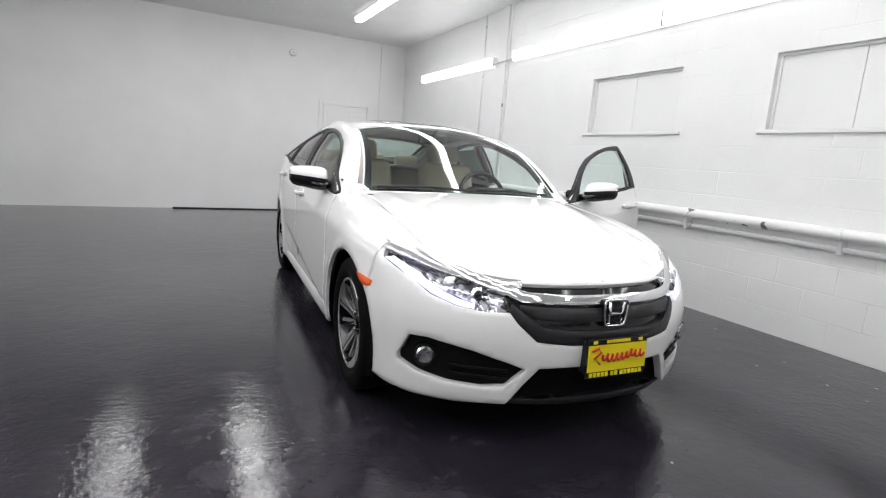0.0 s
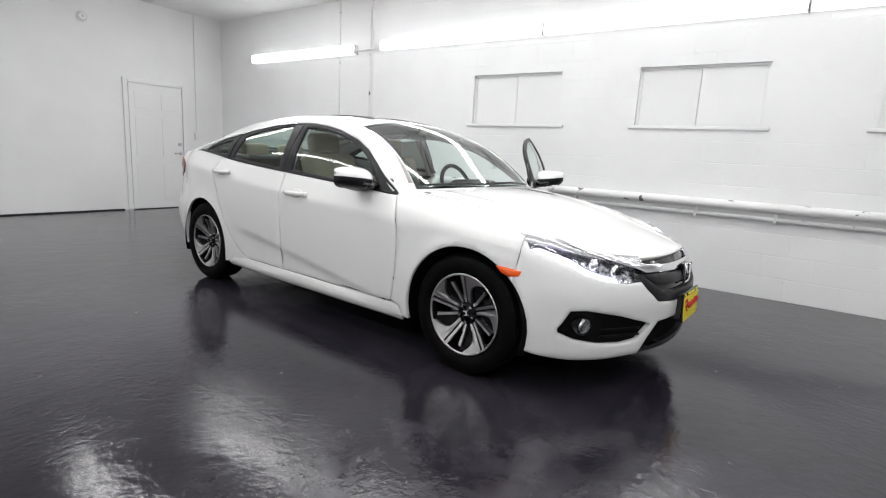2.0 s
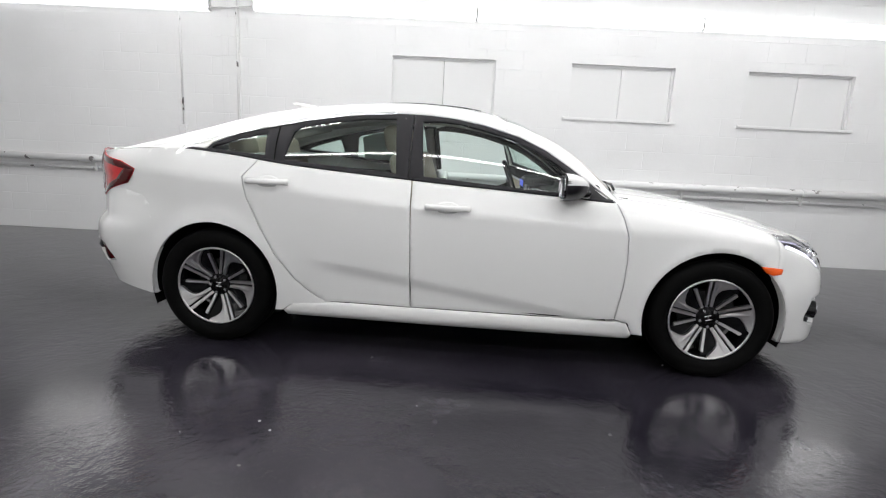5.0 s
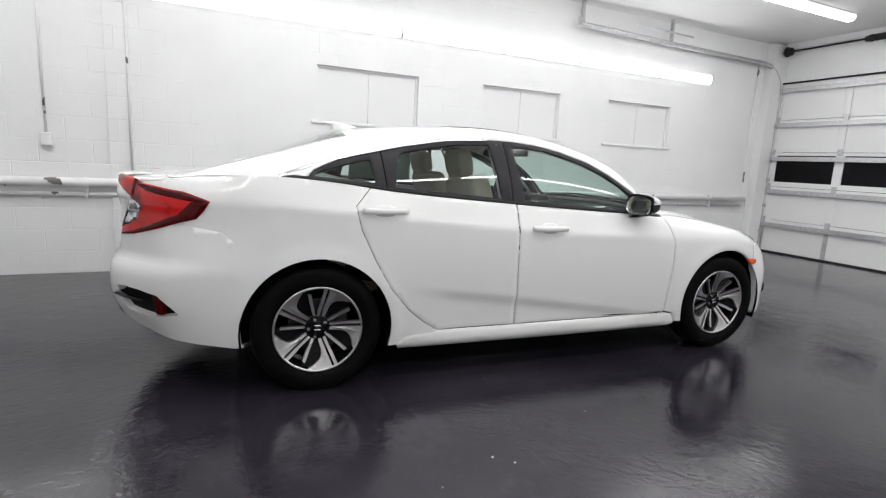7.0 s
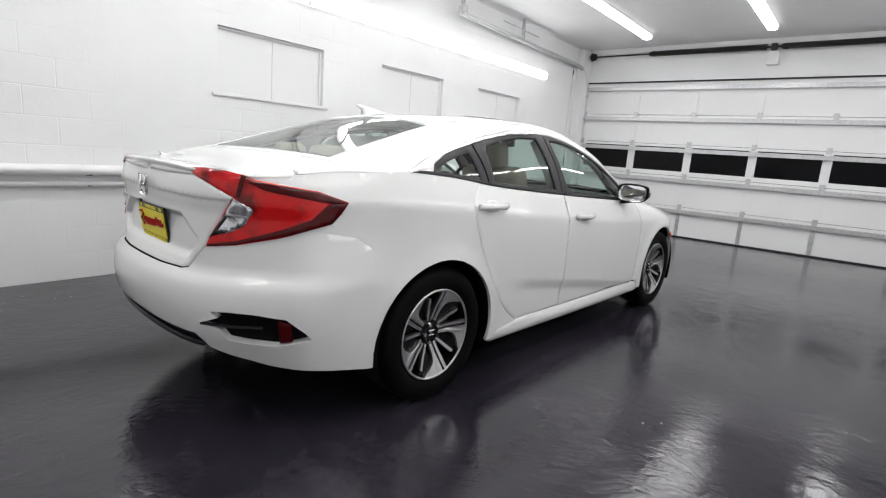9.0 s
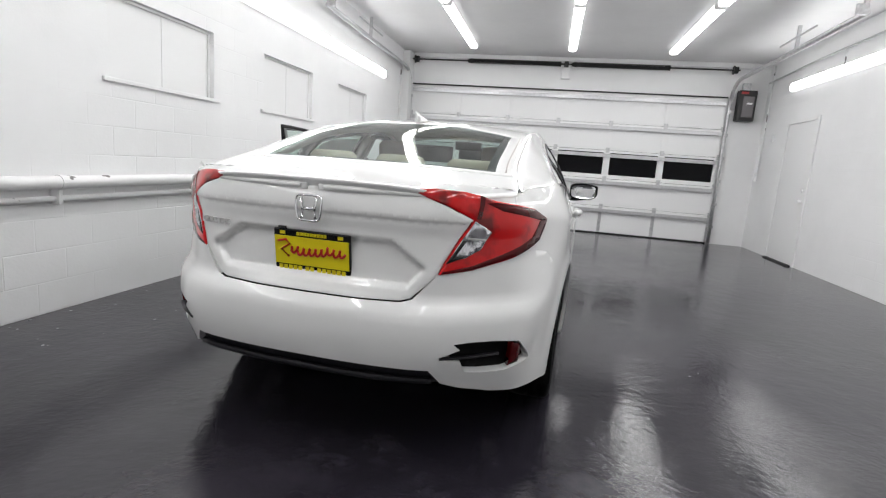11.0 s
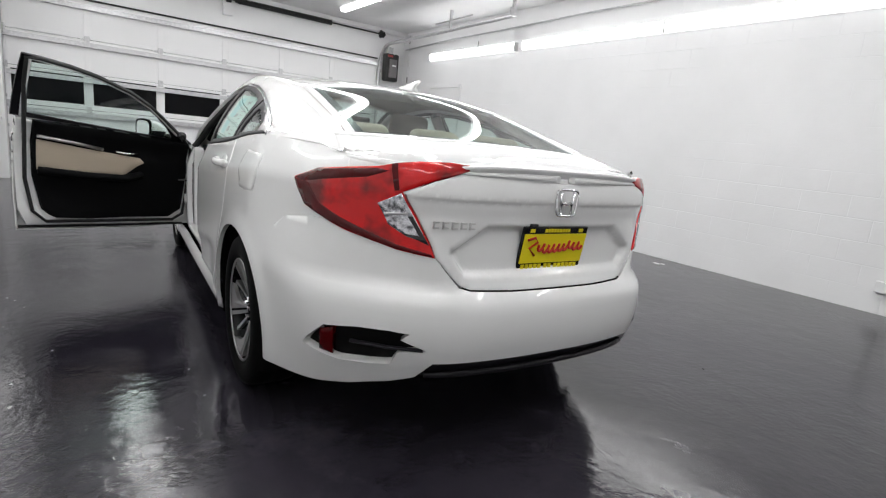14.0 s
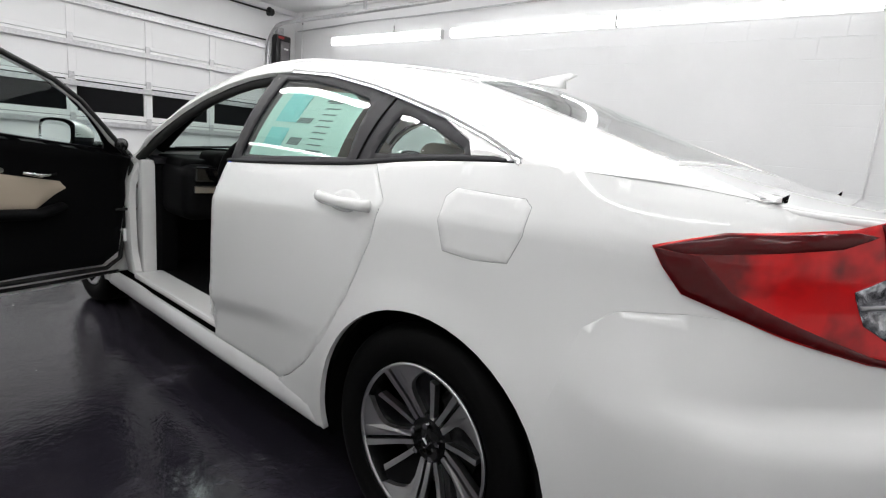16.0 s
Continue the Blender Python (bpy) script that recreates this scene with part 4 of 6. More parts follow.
    part("window_trim", sheet(piece(-0.80, 0.284), C, 0.02, [fg], 0.003, 0.014, -0.002, centre=(0, 0, 0.9)), SATINBLACK, door, "dark grey window surround", True)
    part("window_glass", sheet(fg, C, 0.016, edge=0, depth=0, off=-0.007, centre=(0, 0, 0.9)), GLASS, door, "green-tinted window glass", True)
    # belt trim and handles
    for owner, ya, yb in ((door, -0.79, 0.255), (rear_door, 0.27, 1.50)):
        ys = np.linspace(ya, yb, 30)
        strip = [(y, ZTOP(u_y(y)) + 0.001) for y in ys] + [(y, ZTOP(u_y(y)) + 0.012) for y in ys[::-1]]
        part("belt_trim", sheet(strip, C, 0.03, edge=0.001, depth=0.006, off=0.004, centre=(0, 0, 0.9)), SATINBLACK, owner, smooth=True)
    for owner, yh, zh in ((door, 0.065, 0.838), (rear_door, 1.03, 0.925)):
        uh = u_y(yh)
        cup = [(uh + 0.062 * cos(t), zh + 0.004 + 0.030 * sin(t)) for t in np.linspace(0, 2 * pi, 24)[:-1]]
        part("handle_cup", sheet(cup, S, 0.012, edge=0.003, depth=0.004, off=0.0035), PAINT, owner, smooth=True)
        bm = bmesh.new()
        pts = [S(uh + t, zh + 0.004 - 0.0 * t) + Vector((sx * (0.012 + 0.026 * (1 - (t / 0.115) ** 2)), 0, 0)) for t in np.linspace(-0.115, 0.115, 11)]
        part("handle", tube(bm, pts, 0.013, 10, flat=1.25), PAINT, owner, smooth=True)
        # flat grey oval painted as the shade below the handle, no real opening
        hollow = [(uh + 0.050 * cos(t), zh - 0.016 + 0.010 * sin(t)) for t in np.linspace(0, 2 * pi, 20)[:-1]]
        part("handle_shade", sheet(hollow, S, 0.02, edge=0, depth=0.002, off=0.0045), SEAM_SHADE, owner)

    # mirror: arm, dark shell, white cap, glass
    base = C(-0.62, 0.95)
    bm = bmesh.new()
    tube(bm, [base + Vector((sx * -0.005, -0.02, 0.0)), base + Vector((sx * 0.05, -0.015, -0.005)), base + Vector((sx * 0.10, 0.0, 0.01))], 0.030, 10, flat=0.6)
    part("mirror_arm", bm, GLOSSBLACK, door, smooth=True)
    mc = Vector((sx * 0.925, -0.535, 0.985))

    def shell(zs_, ze_, grow, mat, name, label=""):
        bm = bmesh.new()
        nu, nv = 20, 10
        rows = []
        for j in range(nv + 1):
            ph = zs_ + (ze_ - zs_) * j / nv
            ring = []
            for i in range(nu + 1):
                th = pi * i / nu
                # a rounded wedge: blunt front, flat back, narrow at the outer end
                x = -cos(th)
                wide = abs(math.sin(th)) ** 0.55
                ring.append(bm.verts.new(mc + Vector((sx * (0.112 * x + 0.012), -0.125 * wide * cos(ph) * (1 - 0.25 * x) * grow + 0.022, 0.068 * grow * math.copysign(abs(sin(ph)) ** 0.8, sin(ph)) * (0.45 + 0.55 * wide) * (1 - 0.22 * x) + 0.012 * x))))
            rows.append(ring)
        for a, b in zip(rows, rows[1:]):
            for i in range(nu):
                bm.faces.new((a[i], a[i + 1], b[i + 1], b[i]))
        bmesh.ops.recalc_face_normals(bm, faces=bm.faces)
        return part(name, bm, mat, door, label, True)

    shell(-pi / 2, pi / 2, 0.985, SATINBLACK, "mirror_shell", "gloss black mirror housing")
    shell(0.06, pi / 2, 1.0, PAINT, "mirror_cap", "white mirror cap")
    poly = [(0.10 * math.copysign(abs(cos(t)) ** 0.6, cos(t)), 0.055 * math.copysign(abs(sin(t)) ** 0.6, sin(t))) for t in np.linspace(0, 2 * pi, 32)[:-1]]
    bm = sheet(poly, lambda a, b: mc + Vector((sx * (a + 0.012), 0.024, b + 0.01 * a)), 0.03, edge=0.001, depth=0.008, centre=(mc.x, -3, mc.z))
    part("mirror_glass", bm, CHROME, door, "mirror glass", True)
    bm = sheet([(a * 1.07, b * 1.1) for a, b in poly], lambda a, b: mc + Vector((sx * (a + 0.012), 0.021, b + 0.01 * a)), 0.03, edge=0.001, depth=0.008, centre=(mc.x, -3, mc.z))
    part("mirror_rim", bm, GLOSSBLACK, door, smooth=True)

    # inner door board
    def board(y, z, d=0.075):
        p = side(sx)(u_y(y), min(z, 0.93)) if z < 0.93 else C(y, z)
        return p - Vector((sx * d, 0, 0))

    inner = [(-0.76, 0.90), (-0.78, 0.7), (-0.75, 0.42), (-0.66, 0.36), (0.05, 0.36), (0.12, 0.42), (0.17, 0.62), (0.185, 0.95), (-0.3, 0.94)]
    inward = (sx * 3.0, 0, 0.6)
    part("door_board", sheet(inner, lambda y, z: board(y, z), 0.05, edge=0.006, depth=0.03, centre=inward), DASH, door, "black inner door board", True)
    frame_in = [(-0.80, 0.90), (-0.82, 0.7), (-0.80, 0.36), (-0.74, 0.315), (0.20, 0.315), (0.24, 0.42), (0.25, 0.62), (0.262, 0.955), (-0.3, 0.93)]
    part("door_shell", sheet(frame_in, lambda y, z: board(y, z, 0.045), 0.05, edge=0.006, depth=0.02, centre=inward), PAINT, door, "white painted inner door frame", True)
    insert = [(-0.42, 0.715), (-0.47, 0.745), (-0.44, 0.775), (-0.1, 0.81), (0.16, 0.84), (0.155, 0.66), (-0.33, 0.64)]
    part("door_insert", sheet(insert, lambda y, z: board(y, z, 0.082), 0.04, edge=0.006, depth=0.01, centre=inward), BEIGE, door, "ivory cloth insert", True)
    bm = tube(bmesh.new(), [board(0.16, 0.862, 0.084), board(-0.02, 0.842, 0.088), board(-0.2, 0.815, 0.086)], 0.010, 8)
    part("trim_strip", bm, MACHINED, door, "silver trim strip", True)
    bm = tube(bmesh.new(), [board(-0.28, 0.81, 0.085), board(-0.34, 0.80, 0.105), board(-0.41, 0.81, 0.085)], 0.009, 8)
    part("inner_handle", bm, CHROME, door, "chrome inner handle", True)
    bm = tube(bmesh.new(), [board(0.15, 0.655, 0.085), board(-0.1, 0.64, 0.13), board(-0.32, 0.635, 0.12), board(-0.45, 0.66, 0.085)], 0.03, 10, flat=0.8)
    part("armrest", bm, DASH, door, smooth=True)
    bm = rod(bmesh.new(), board(-0.70, 0.965, 0.03), board(-0.70, 0.965, 0.05), 0.03, 18)
    part("tweeter", bm, GLOSSBLACK, door, smooth=True)
    seal = [board(y, z, 0.052) for y, z in [(-0.79, 0.87), (-0.80, 0.6), (-0.775, 0.38), (-0.70, 0.335), (0.1, 0.335), (0.17, 0.40), (0.205, 0.6), (0.225, 0.93)]]
    seal += [C(y, z - 0.004) - Vector((sx * 0.03, 0, 0)) for y, z in [(0.245, 1.15), (0.262, 1.298)] + [(y, z - 0.018) for y, z in DLO_TOP if -0.72 < y < 0.21]]
    part("weather_seal", tube(bmesh.new(), seal, 0.011, 6, closed=True), RUBBER, door, "black rubber seal", True)
    inframe = [C(y, z) - Vector((sx * 0.022, 0, 0)) for y, z in [(0.232, 0.97), (0.238, 1.15), (0.246, 1.292)] + [(y, z - 0.026) for y, z in DLO_TOP if -0.62 < y < 0.21] + [(-0.66, 0.98), (-0.76, 0.92)]]
    part("inner_window_frame", tube(bmesh.new(), inframe, 0.013, 6), PAINT, door, "white inner window frame", True)
    part("bottom_seal", tube(bmesh.new(), [board(-0.80, 0.297, 0.01), board(-0.3, 0.297, 0.01), board(0.23, 0.297, 0.01)], 0.009, 6), RUBBER, door)
    if sx > 0:
        hinge = Matrix.Translation((0.85, -0.83, 0))
        door.matrix_basis = hinge @ pose(0, 0, 0, 0, -3.2, 0) @ pose(0, 0, 0, 0, 0, -67) @ hinge.inverted()
        # what the open door bares: jamb, hinges, check strap, tread
        part("front_jamb", sheet([(-0.83, 0.90), (-0.86, 0.7), (-0.86, 0.42), (-0.80, 0.30), (-0.70, 0.30), (-0.745, 0.42), (-0.76, 0.7), (-0.72, 0.92)], lambda y, z: skin(u_y(y), z) - Vector((0.05, 0, 0)), 0.04, edge=0.008, depth=0.03), PAINT, car, smooth=True)
        part("kick_panel", box(bmesh.new(), (0.62, -0.90, 0.30), (0.728, -0.70, 0.88), bevel=0.02), DASH, car)
        part("jamb_face", box(bmesh.new(), (0.73, -0.90, 0.29), (0.80, -0.70, 0.90), bevel=0.014), PAINT, car, "white painted door jamb")
        for z in (0.50, 0.80):
            part("hinge", box(bmesh.new(), (0.80, -0.855, z - 0.035), (0.86, -0.79, z + 0.035), bevel=0.008), PAINT, car)
        part("check_strap", tube(bmesh.new(), [(0.80, -0.78, 0.64), (0.90, -0.76, 0.64)], 0.008, 6), DARKMETAL, car)
        for z in (0.84, 0.76):
            part("plug", rod(bmesh.new(), (0.795, -0.765, z), (0.812, -0.765, z), 0.011, 10), RUBBER, car)
        part("door_tread", box(bmesh.new(), (0.70, -0.72, 0.285), (0.84, 0.26, 0.315), bevel=0.012), PAINT, car, "white door sill tread")
        part("centre_pillar", sheet([(0.10, 0.32), (0.17, 0.55), (0.19, 0.96), (0.26, 0.96), (0.24, 0.32)], lambda y, z: skin(u_y(y), z) - Vector((0.045, 0, 0)), 0.05, edge=0.008, depth=0.12), PAINT, car, smooth=True)
        frame_run = [C(y, z) - Vector((0.055, 0, 0)) for y, z in [(0.262, 0.98), (0.285, 1.285), (0.2, 1.30)] + [(y, z - 0.02) for y, z in DLO_TOP if -0.72 < y < 0.1] + [(-0.74, 0.90)]]
        part("opening_seal", tube(bmesh.new(), frame_run, 0.022, 8), RUBBER, car, "black rubber seal round the opening", True)

# fuel flap on the left quarter
flap = [(1.375, 0.985), (1.372, 0.93), (1.395, 0.862), (1.48, 0.857), (1.565, 0.866), (1.592, 0.93), (1.597, 0.99), (1.58, 1.005), (1.40, 1.008)]
grown = [((y - 1.485) * 1.014 + 1.485, (z - 0.935) * 1.02 + 0.935) for y, z in flap]
part("fuel_flap_gap", sheet(uv_side(grown), side(1), 0.02, edge=0.0, depth=0.002, off=0.0004), SEAM_SHADE, car, smooth=True)
part("fuel_flap", sheet(uv_side(flap), side(1), 0.02, edge=0.002, depth=0.003, off=0.0022), PAINT, car, "white fuel filler flap", True)

# ---- roof, glass, lid ----
RS = (0.62, 0.62)
span = lambda a, b, w, k=14: [(a + (b - a) * j / k, w) for j in range(k + 1)]
across = lambda s, a, b, k=14: [(s, a + (b - a) * j / k) for j in range(k + 1)]
WS = 0.90
ws = span(0.03, 0.985, -WS) + across(0.985, -WS, WS)[1:-1] + span(0.985, 0.03, WS) + across(0.03, WS, -WS)[1:-1]
bg = span(2.05, 2.97, -0.86) + across(2.97, -0.80, 0.80) + span(2.97, 2.05, 0.86) + across(2.05, 0.80, -0.80)
ring = span(-0.02, 3.02, -1, 44) + across(3.02, -1, 1)[1:-1] + span(3.02, -0.02, 1, 44) + across(-0.02, 1, -1)[1:-1]
up = (0, 0.4, 0.4)
shell_top = part("roof_panel", sheet(ring, roof, 0.03, [ws, bg], 0.003, 0.012, scale=RS, centre=up), PAINT, car, "white roof with pillars", True)
part("windscreen", sheet(ws, roof, 0.03, edge=0, depth=0, off=-0.002, scale=RS, centre=up), GLASS, car, "green-tinted windscreen", True)
part("rear_window", sheet(bg, roof, 0.03, edge=0, depth=0, off=-0.002, scale=RS, centre=up), GLASS, car, "green-tinted rear window", True)
for outer, grow in ((ws, 0.94), (bg, 0.93)):
    cs = sum(p[0] for p in outer) / len(outer)
    hole = [(cs + (s - cs) * (grow - 0.02), w * grow) for s, w in outer]
    part("glass_band", sheet(outer, roof, 0.04, [hole], 0, 0, -0.006, scale=RS, centre=up), GLOSSBLACK, car, "black ceramic edge of the glass", True)
sun = span(1.10, 1.52, -0.55, 6) + span(1.52, 1.10, 0.55, 6)
part("sunroof", sheet(sun, roof, 0.05, edge=0.002, depth=0.004, off=0.0045, scale=RS, centre=up), GLOSSBLACK, car, "dark glass sunroof", True)
dk = span(3.03, 3.4, -1, 6) + span(3.4, 3.97, -1, 16) + across(3.985, -0.96, 0.96, 24) + span(3.97, 3.4, 1, 16) + span(3.4, 3.03, 1, 6) + across(3.03, 1, -1)[1:-1]
part("boot_deck", sheet(dk, roof, 0.026, edge=0.003, depth=0.02, scale=RS, centre=up), PAINT, car, smooth=True)
for sg in (1, -1):
    bead = []
    for t in np.linspace(3.2, 3.97, 24):
        p = roof_edge(t)
        bead.append((sg * p.x, p.y - 0.004, p.z - 0.011))
    part("deck_edge", tube(bmesh.new(), bead, 0.009, 8), PAINT, car, smooth=True)
    corner = uv_side([(1.985, 1.0), (2.13, 0.985)]) + top_run(2.13, 1.985, 8)
    part("deck_corner", sheet(corner, side(sg), 0.02, edge=0, depth=0, off=-0.003), PAINT, car, smooth=True)
# lip spoiler along the deck's edge
bm = bmesh.new()
rows = []
for t in np.linspace(-1, 1, 41):
    x = 0.42 * t
    y0 = lid_skin(pr(x) if abs(x) > 1e-3 else 0.0, 1.03).y
    lift = 0.013 * (1 - abs(t) ** 4)
    out = 0.018 * (1 - abs(t) ** 8)
    prof = [(y0 - 0.20, 1.045), (y0 - 0.10, 1.049 + lift * 0.5), (y0 - 0.02, 1.046 + lift), (y0 + out - 0.002, 1.044 + lift), (y0 + out, 1.042 + lift), (y0 + out, 1.035 + lift), (y0 + out - 0.002, 1.033 + lift), (y0 - 0.002, 1.024), (y0 - 0.03, 1.015)]
    rows.append([bm.verts.new((x, y, z)) for y, z in prof])
for a, b in zip(rows, rows[1:]):
    for k in range(len(a) - 1):
        bm.faces.new((a[k], b[k], b[k + 1], a[k + 1]))
bmesh.ops.recalc_face_normals(bm, faces=bm.faces)
part("spoiler", bm, PAINT, car, "white lip spoiler", True)
# aerial fin
bm = bmesh.new()
rows = []
for t in np.linspace(0, 1, 9):
    y = 1.00 + 0.17 * t
    h, hw = 0.058 * t ** 0.8 * (1 if t < 0.95 else 0.8), 0.024 * (1 - 0.55 * t) + 0.004
    z = roof(1.86 + 0.14 * t, 0).z - 0.002
    rows.append([bm.verts.new((x, y + (0.05 * t if k == 2 else 0), z + zz)) for k, (x, zz) in enumerate(((-hw, 0), (-hw * 0.5, h * 0.6), (0, h), (hw * 0.5, h * 0.6), (hw, 0)))])
for a, b in zip(rows, rows[1:]):
    for k in range(4):
        bm.faces.new((a[k], b[k], b[k + 1], a[k + 1]))
bm.faces.new(rows[-1])
bmesh.ops.recalc_face_normals(bm, faces=bm.faces)
part("aerial_fin", bm, PAINT, car, "white shark-fin aerial", True)

# ---- bonnet ----
H_END = u_y(-0.80) - UF
HS = (1.0, 0.80)
cut = lambda a: 0.17 * smooth(0.74, 1.22, a)
al = np.linspace(0.012, H_END, 60)


def hood_across(a, b):
    return hood(math.copysign(a, b), 1 - abs(b))


outline = [(a, 1 - cut(a)) for a in al] + [(H_END, b) for b in np.linspace(0.8, -0.8, 24)] + [(a, cut(a) - 1) for a in al[::-1]]
part("bonnet", sheet(outline, hood_across, 0.026, edge=0.003, depth=0.015, scale=HS, centre=(0, 0.4, 0.2)), PAINT, car, "white creased bonnet", True)
for sg in (1, -1):
    al2 = np.linspace(0.86, H_END, 50)
    out = [(sg * a, 0.0) for a in al2] + [(sg * a, cut(a) - 0.004) for a in al2[::-1]]
    part("fender_top", sheet(out, hood, 0.024, edge=0.002, depth=0.015, scale=HS, centre=(0, 0.4, 0.2)), PAINT, car, smooth=True)
# cowl, wipers
bm = sheet([(-0.98, -0.72), (-0.98, 0.72), (-0.78, 0.74), (-0.78, -0.74)], lambda y, x: Vector((x, y + 0.13 * x * x * 1.3, 0.925 - 0.02 * x * x)), 0.06, edge=0.004, depth=0.03, centre=(0, 0, -5))
part("cowl", bm, SATINBLACK, car, "black plastic cowl", True)
for a, b in ((0.55, -0.05), (0.0, -0.58)):
    p = [roof(0.035, a / 0.72) + Vector((0, -0.01, 0.012)), roof(0.05, (a + b) / 1.44) + Vector((0, -0.006, 0.016)), roof(0.045, b / 0.72) + Vector((0, -0.006, 0.012))]
    part("wiper", tube(bmesh.new(), p, 0.008, 6), PLASTIC_BLACK, car, smooth=True)

# ---- nose ----
hl_half = [(pf(0.435), 0.588), (pf(0.52), 0.582), (pf(0.62), 0.595), (pf(0.71), 0.626), (pf(0.77), 0.668), (pf_y(-1.70), 0.730), (pf_y(-1.652), 0.782), (pf_y(-1.75), 0.768), (pf(0.74), 0.737), (pf(0.62), 0.712), (pf(0.52), 0.692), (pf(0.47), 0.672)]
yb = -1.66
half = [(0, 0.382), (pf(0.2), 0.380), (pf(0.315), 0.374), (pf(0.37), 0.30), (pf(0.425), 0.212), (pf(0.60), 0.195), (pf(0.74), 0.198), (pf_y(-1.77), 0.212), (pf_y(-1.70), 0.228)]
half += [(pf_y(y), z) for y, z in arch(-1.35, 0.368, 196, 141, 10) if y < -1.62]
half += [(pf_y(-1.656), 0.70), (pf_y(-1.656), 0.778)] + [(a, b - 0.003) for a, b in hl_half[5::-1]]
half += [(pf(0.40), 0.545), (pf(0.33), 0.482), (pf(0.2), 0.472), (0, 0.470)]
fog = [(pf_y(-1.86), 0.362), (pf_y(-1.875), 0.385), (pf(0.758), 0.452), (pf(0.70), 0.455), (pf(0.55), 0.424), (pf(0.43), 0.388), (pf(0.365), 0.366), (pf(0.395), 0.335), (pf(0.435), 0.290), (pf(0.52), 0.276), (pf(0.63), 0.280), (pf(0.73), 0.302), (pf(0.79), 0.335)]
front = part("front_bumper", sheet(mirrored(half), nose, 0.025, [fog, [(-a, b) for a, b in fog]], 0.005, 0.03), PAINT, car, "white front bumper", True)
back = mirrored([(0, 0.20), (pf(0.45), 0.20), (pf(0.80), 0.24), (pf(0.80), 0.47), (pf(0.45), 0.46), (0, 0.47)])
part("bumper_core", sheet(back, nose, 0.05, edge=0, depth=0.05, off=-0.055), CARCASS, front, smooth=True)
part("lower_lip", sheet(mirrored([(0, 0.195), (pf(0.25), 0.195), (pf(0.47), 0.19), (pf(0.45), 0.225), (pf(0.25), 0.24), (0, 0.24)]), nose, 0.04, edge=0.006, depth=0.05, off=-0.02), SATINBLACK, front, "black lower lip", True)
for sg in (1, -1):
    pocket = part("fog_pocket", sheet([(sg * a, b) for a, b in fog], nose, 0.03, edge=0, depth=0.0, off=-0.028), POCKET, front, "black fog lamp pocket", True)
    for z in (0.318, 0.352):
        slat = [(sg * pf(x), z + 0.004 * (x - 0.5)) for x in np.linspace(0.42, 0.62, 8)]
        part("slat", tube(bmesh.new(), [nose(a, b) + Vector((0, 0.012, 0)) for a, b in slat], 0.006, 6), POCKET, front, smooth=True)
    c = nose(sg * pf(0.705), 0.378)
    d = Vector((sg * 0.35, -0.94, 0)).normalized()
    part("fog_lamp_ring", rod(bmesh.new(), c - d * 0.045, c - d * 0.002, 0.048, 28), GLOSSBLACK, front, smooth=False)
    part("fog_lamp", rod(bmesh.new(), c - d * 0.002, c + d * 0.006, 0.036, 28, 0.030), CLEARLENS, front, "clear round fog lamp")

# grille
gr = mirrored([(0, 0.468), (pf(0.2), 0.470), (pf(0.34), 0.480), (pf(0.41), 0.545), (pf(0.445), 0.585), (pf(0.47), 0.675), (pf(0.40), 0.692), (0, 0.690)])
grille = part("grille", sheet(gr, nose, 0.03, edge=0, depth=0.03, off=-0.022), GLOSSBLACK, car, "dark grille with a chrome bar", True)
band = lambda knots, k=12: [(pf(x), z) for x, z in knots]
part("lower_frame", sheet(mirrored(band([(0.001, 0.470), (0.2, 0.472), (0.335, 0.483), (0.405, 0.545), (0.44, 0.588), (0.432, 0.618), (0.38, 0.580), (0.31, 0.536), (0.2, 0.525), (0.001, 0.522)])), nose, 0.02, edge=0.004, depth=0.03, off=0.004), GRILLEGREY, grille, "satin dark grey lower frame", True)
part("grille_bar", sheet(mirrored(band([(0.001, 0.560), (0.2, 0.561), (0.345, 0.566), (0.40, 0.600), (0.40, 0.617), (0.2, 0.612), (0.001, 0.612)])), nose, 0.025, edge=0.005, depth=0.03, off=0.002), GRILLEGREY, grille, "satin dark grey bar", True)
part("chrome_bar", sheet(mirrored(band([(0.001, 0.622), (0.2, 0.622), (0.41, 0.628), (0.45, 0.645), (0.56, 0.677), (0.68, 0.720), (0.77, 0.756), (0.82, 0.775), (0.77, 0.765), (0.67, 0.738), (0.55, 0.708), (0.46, 0.680), (0.38, 0.662), (0.2, 0.657), (0.001, 0.658)])), nose, 0.015, edge=0.004, depth=0.02, off=0.007), CHROME, grille, "chrome wing bar", True)
part("grille_lip", sheet(mirrored(band([(0.001, 0.692), (0.2, 0.692), (0.40, 0.690), (0.46, 0.676), (0.48, 0.684), (0.40, 0.702), (0.001, 0.702)])), nose, 0.02, edge=0.003, depth=0.03, off=0.001), PAINT, grille, smooth=True)


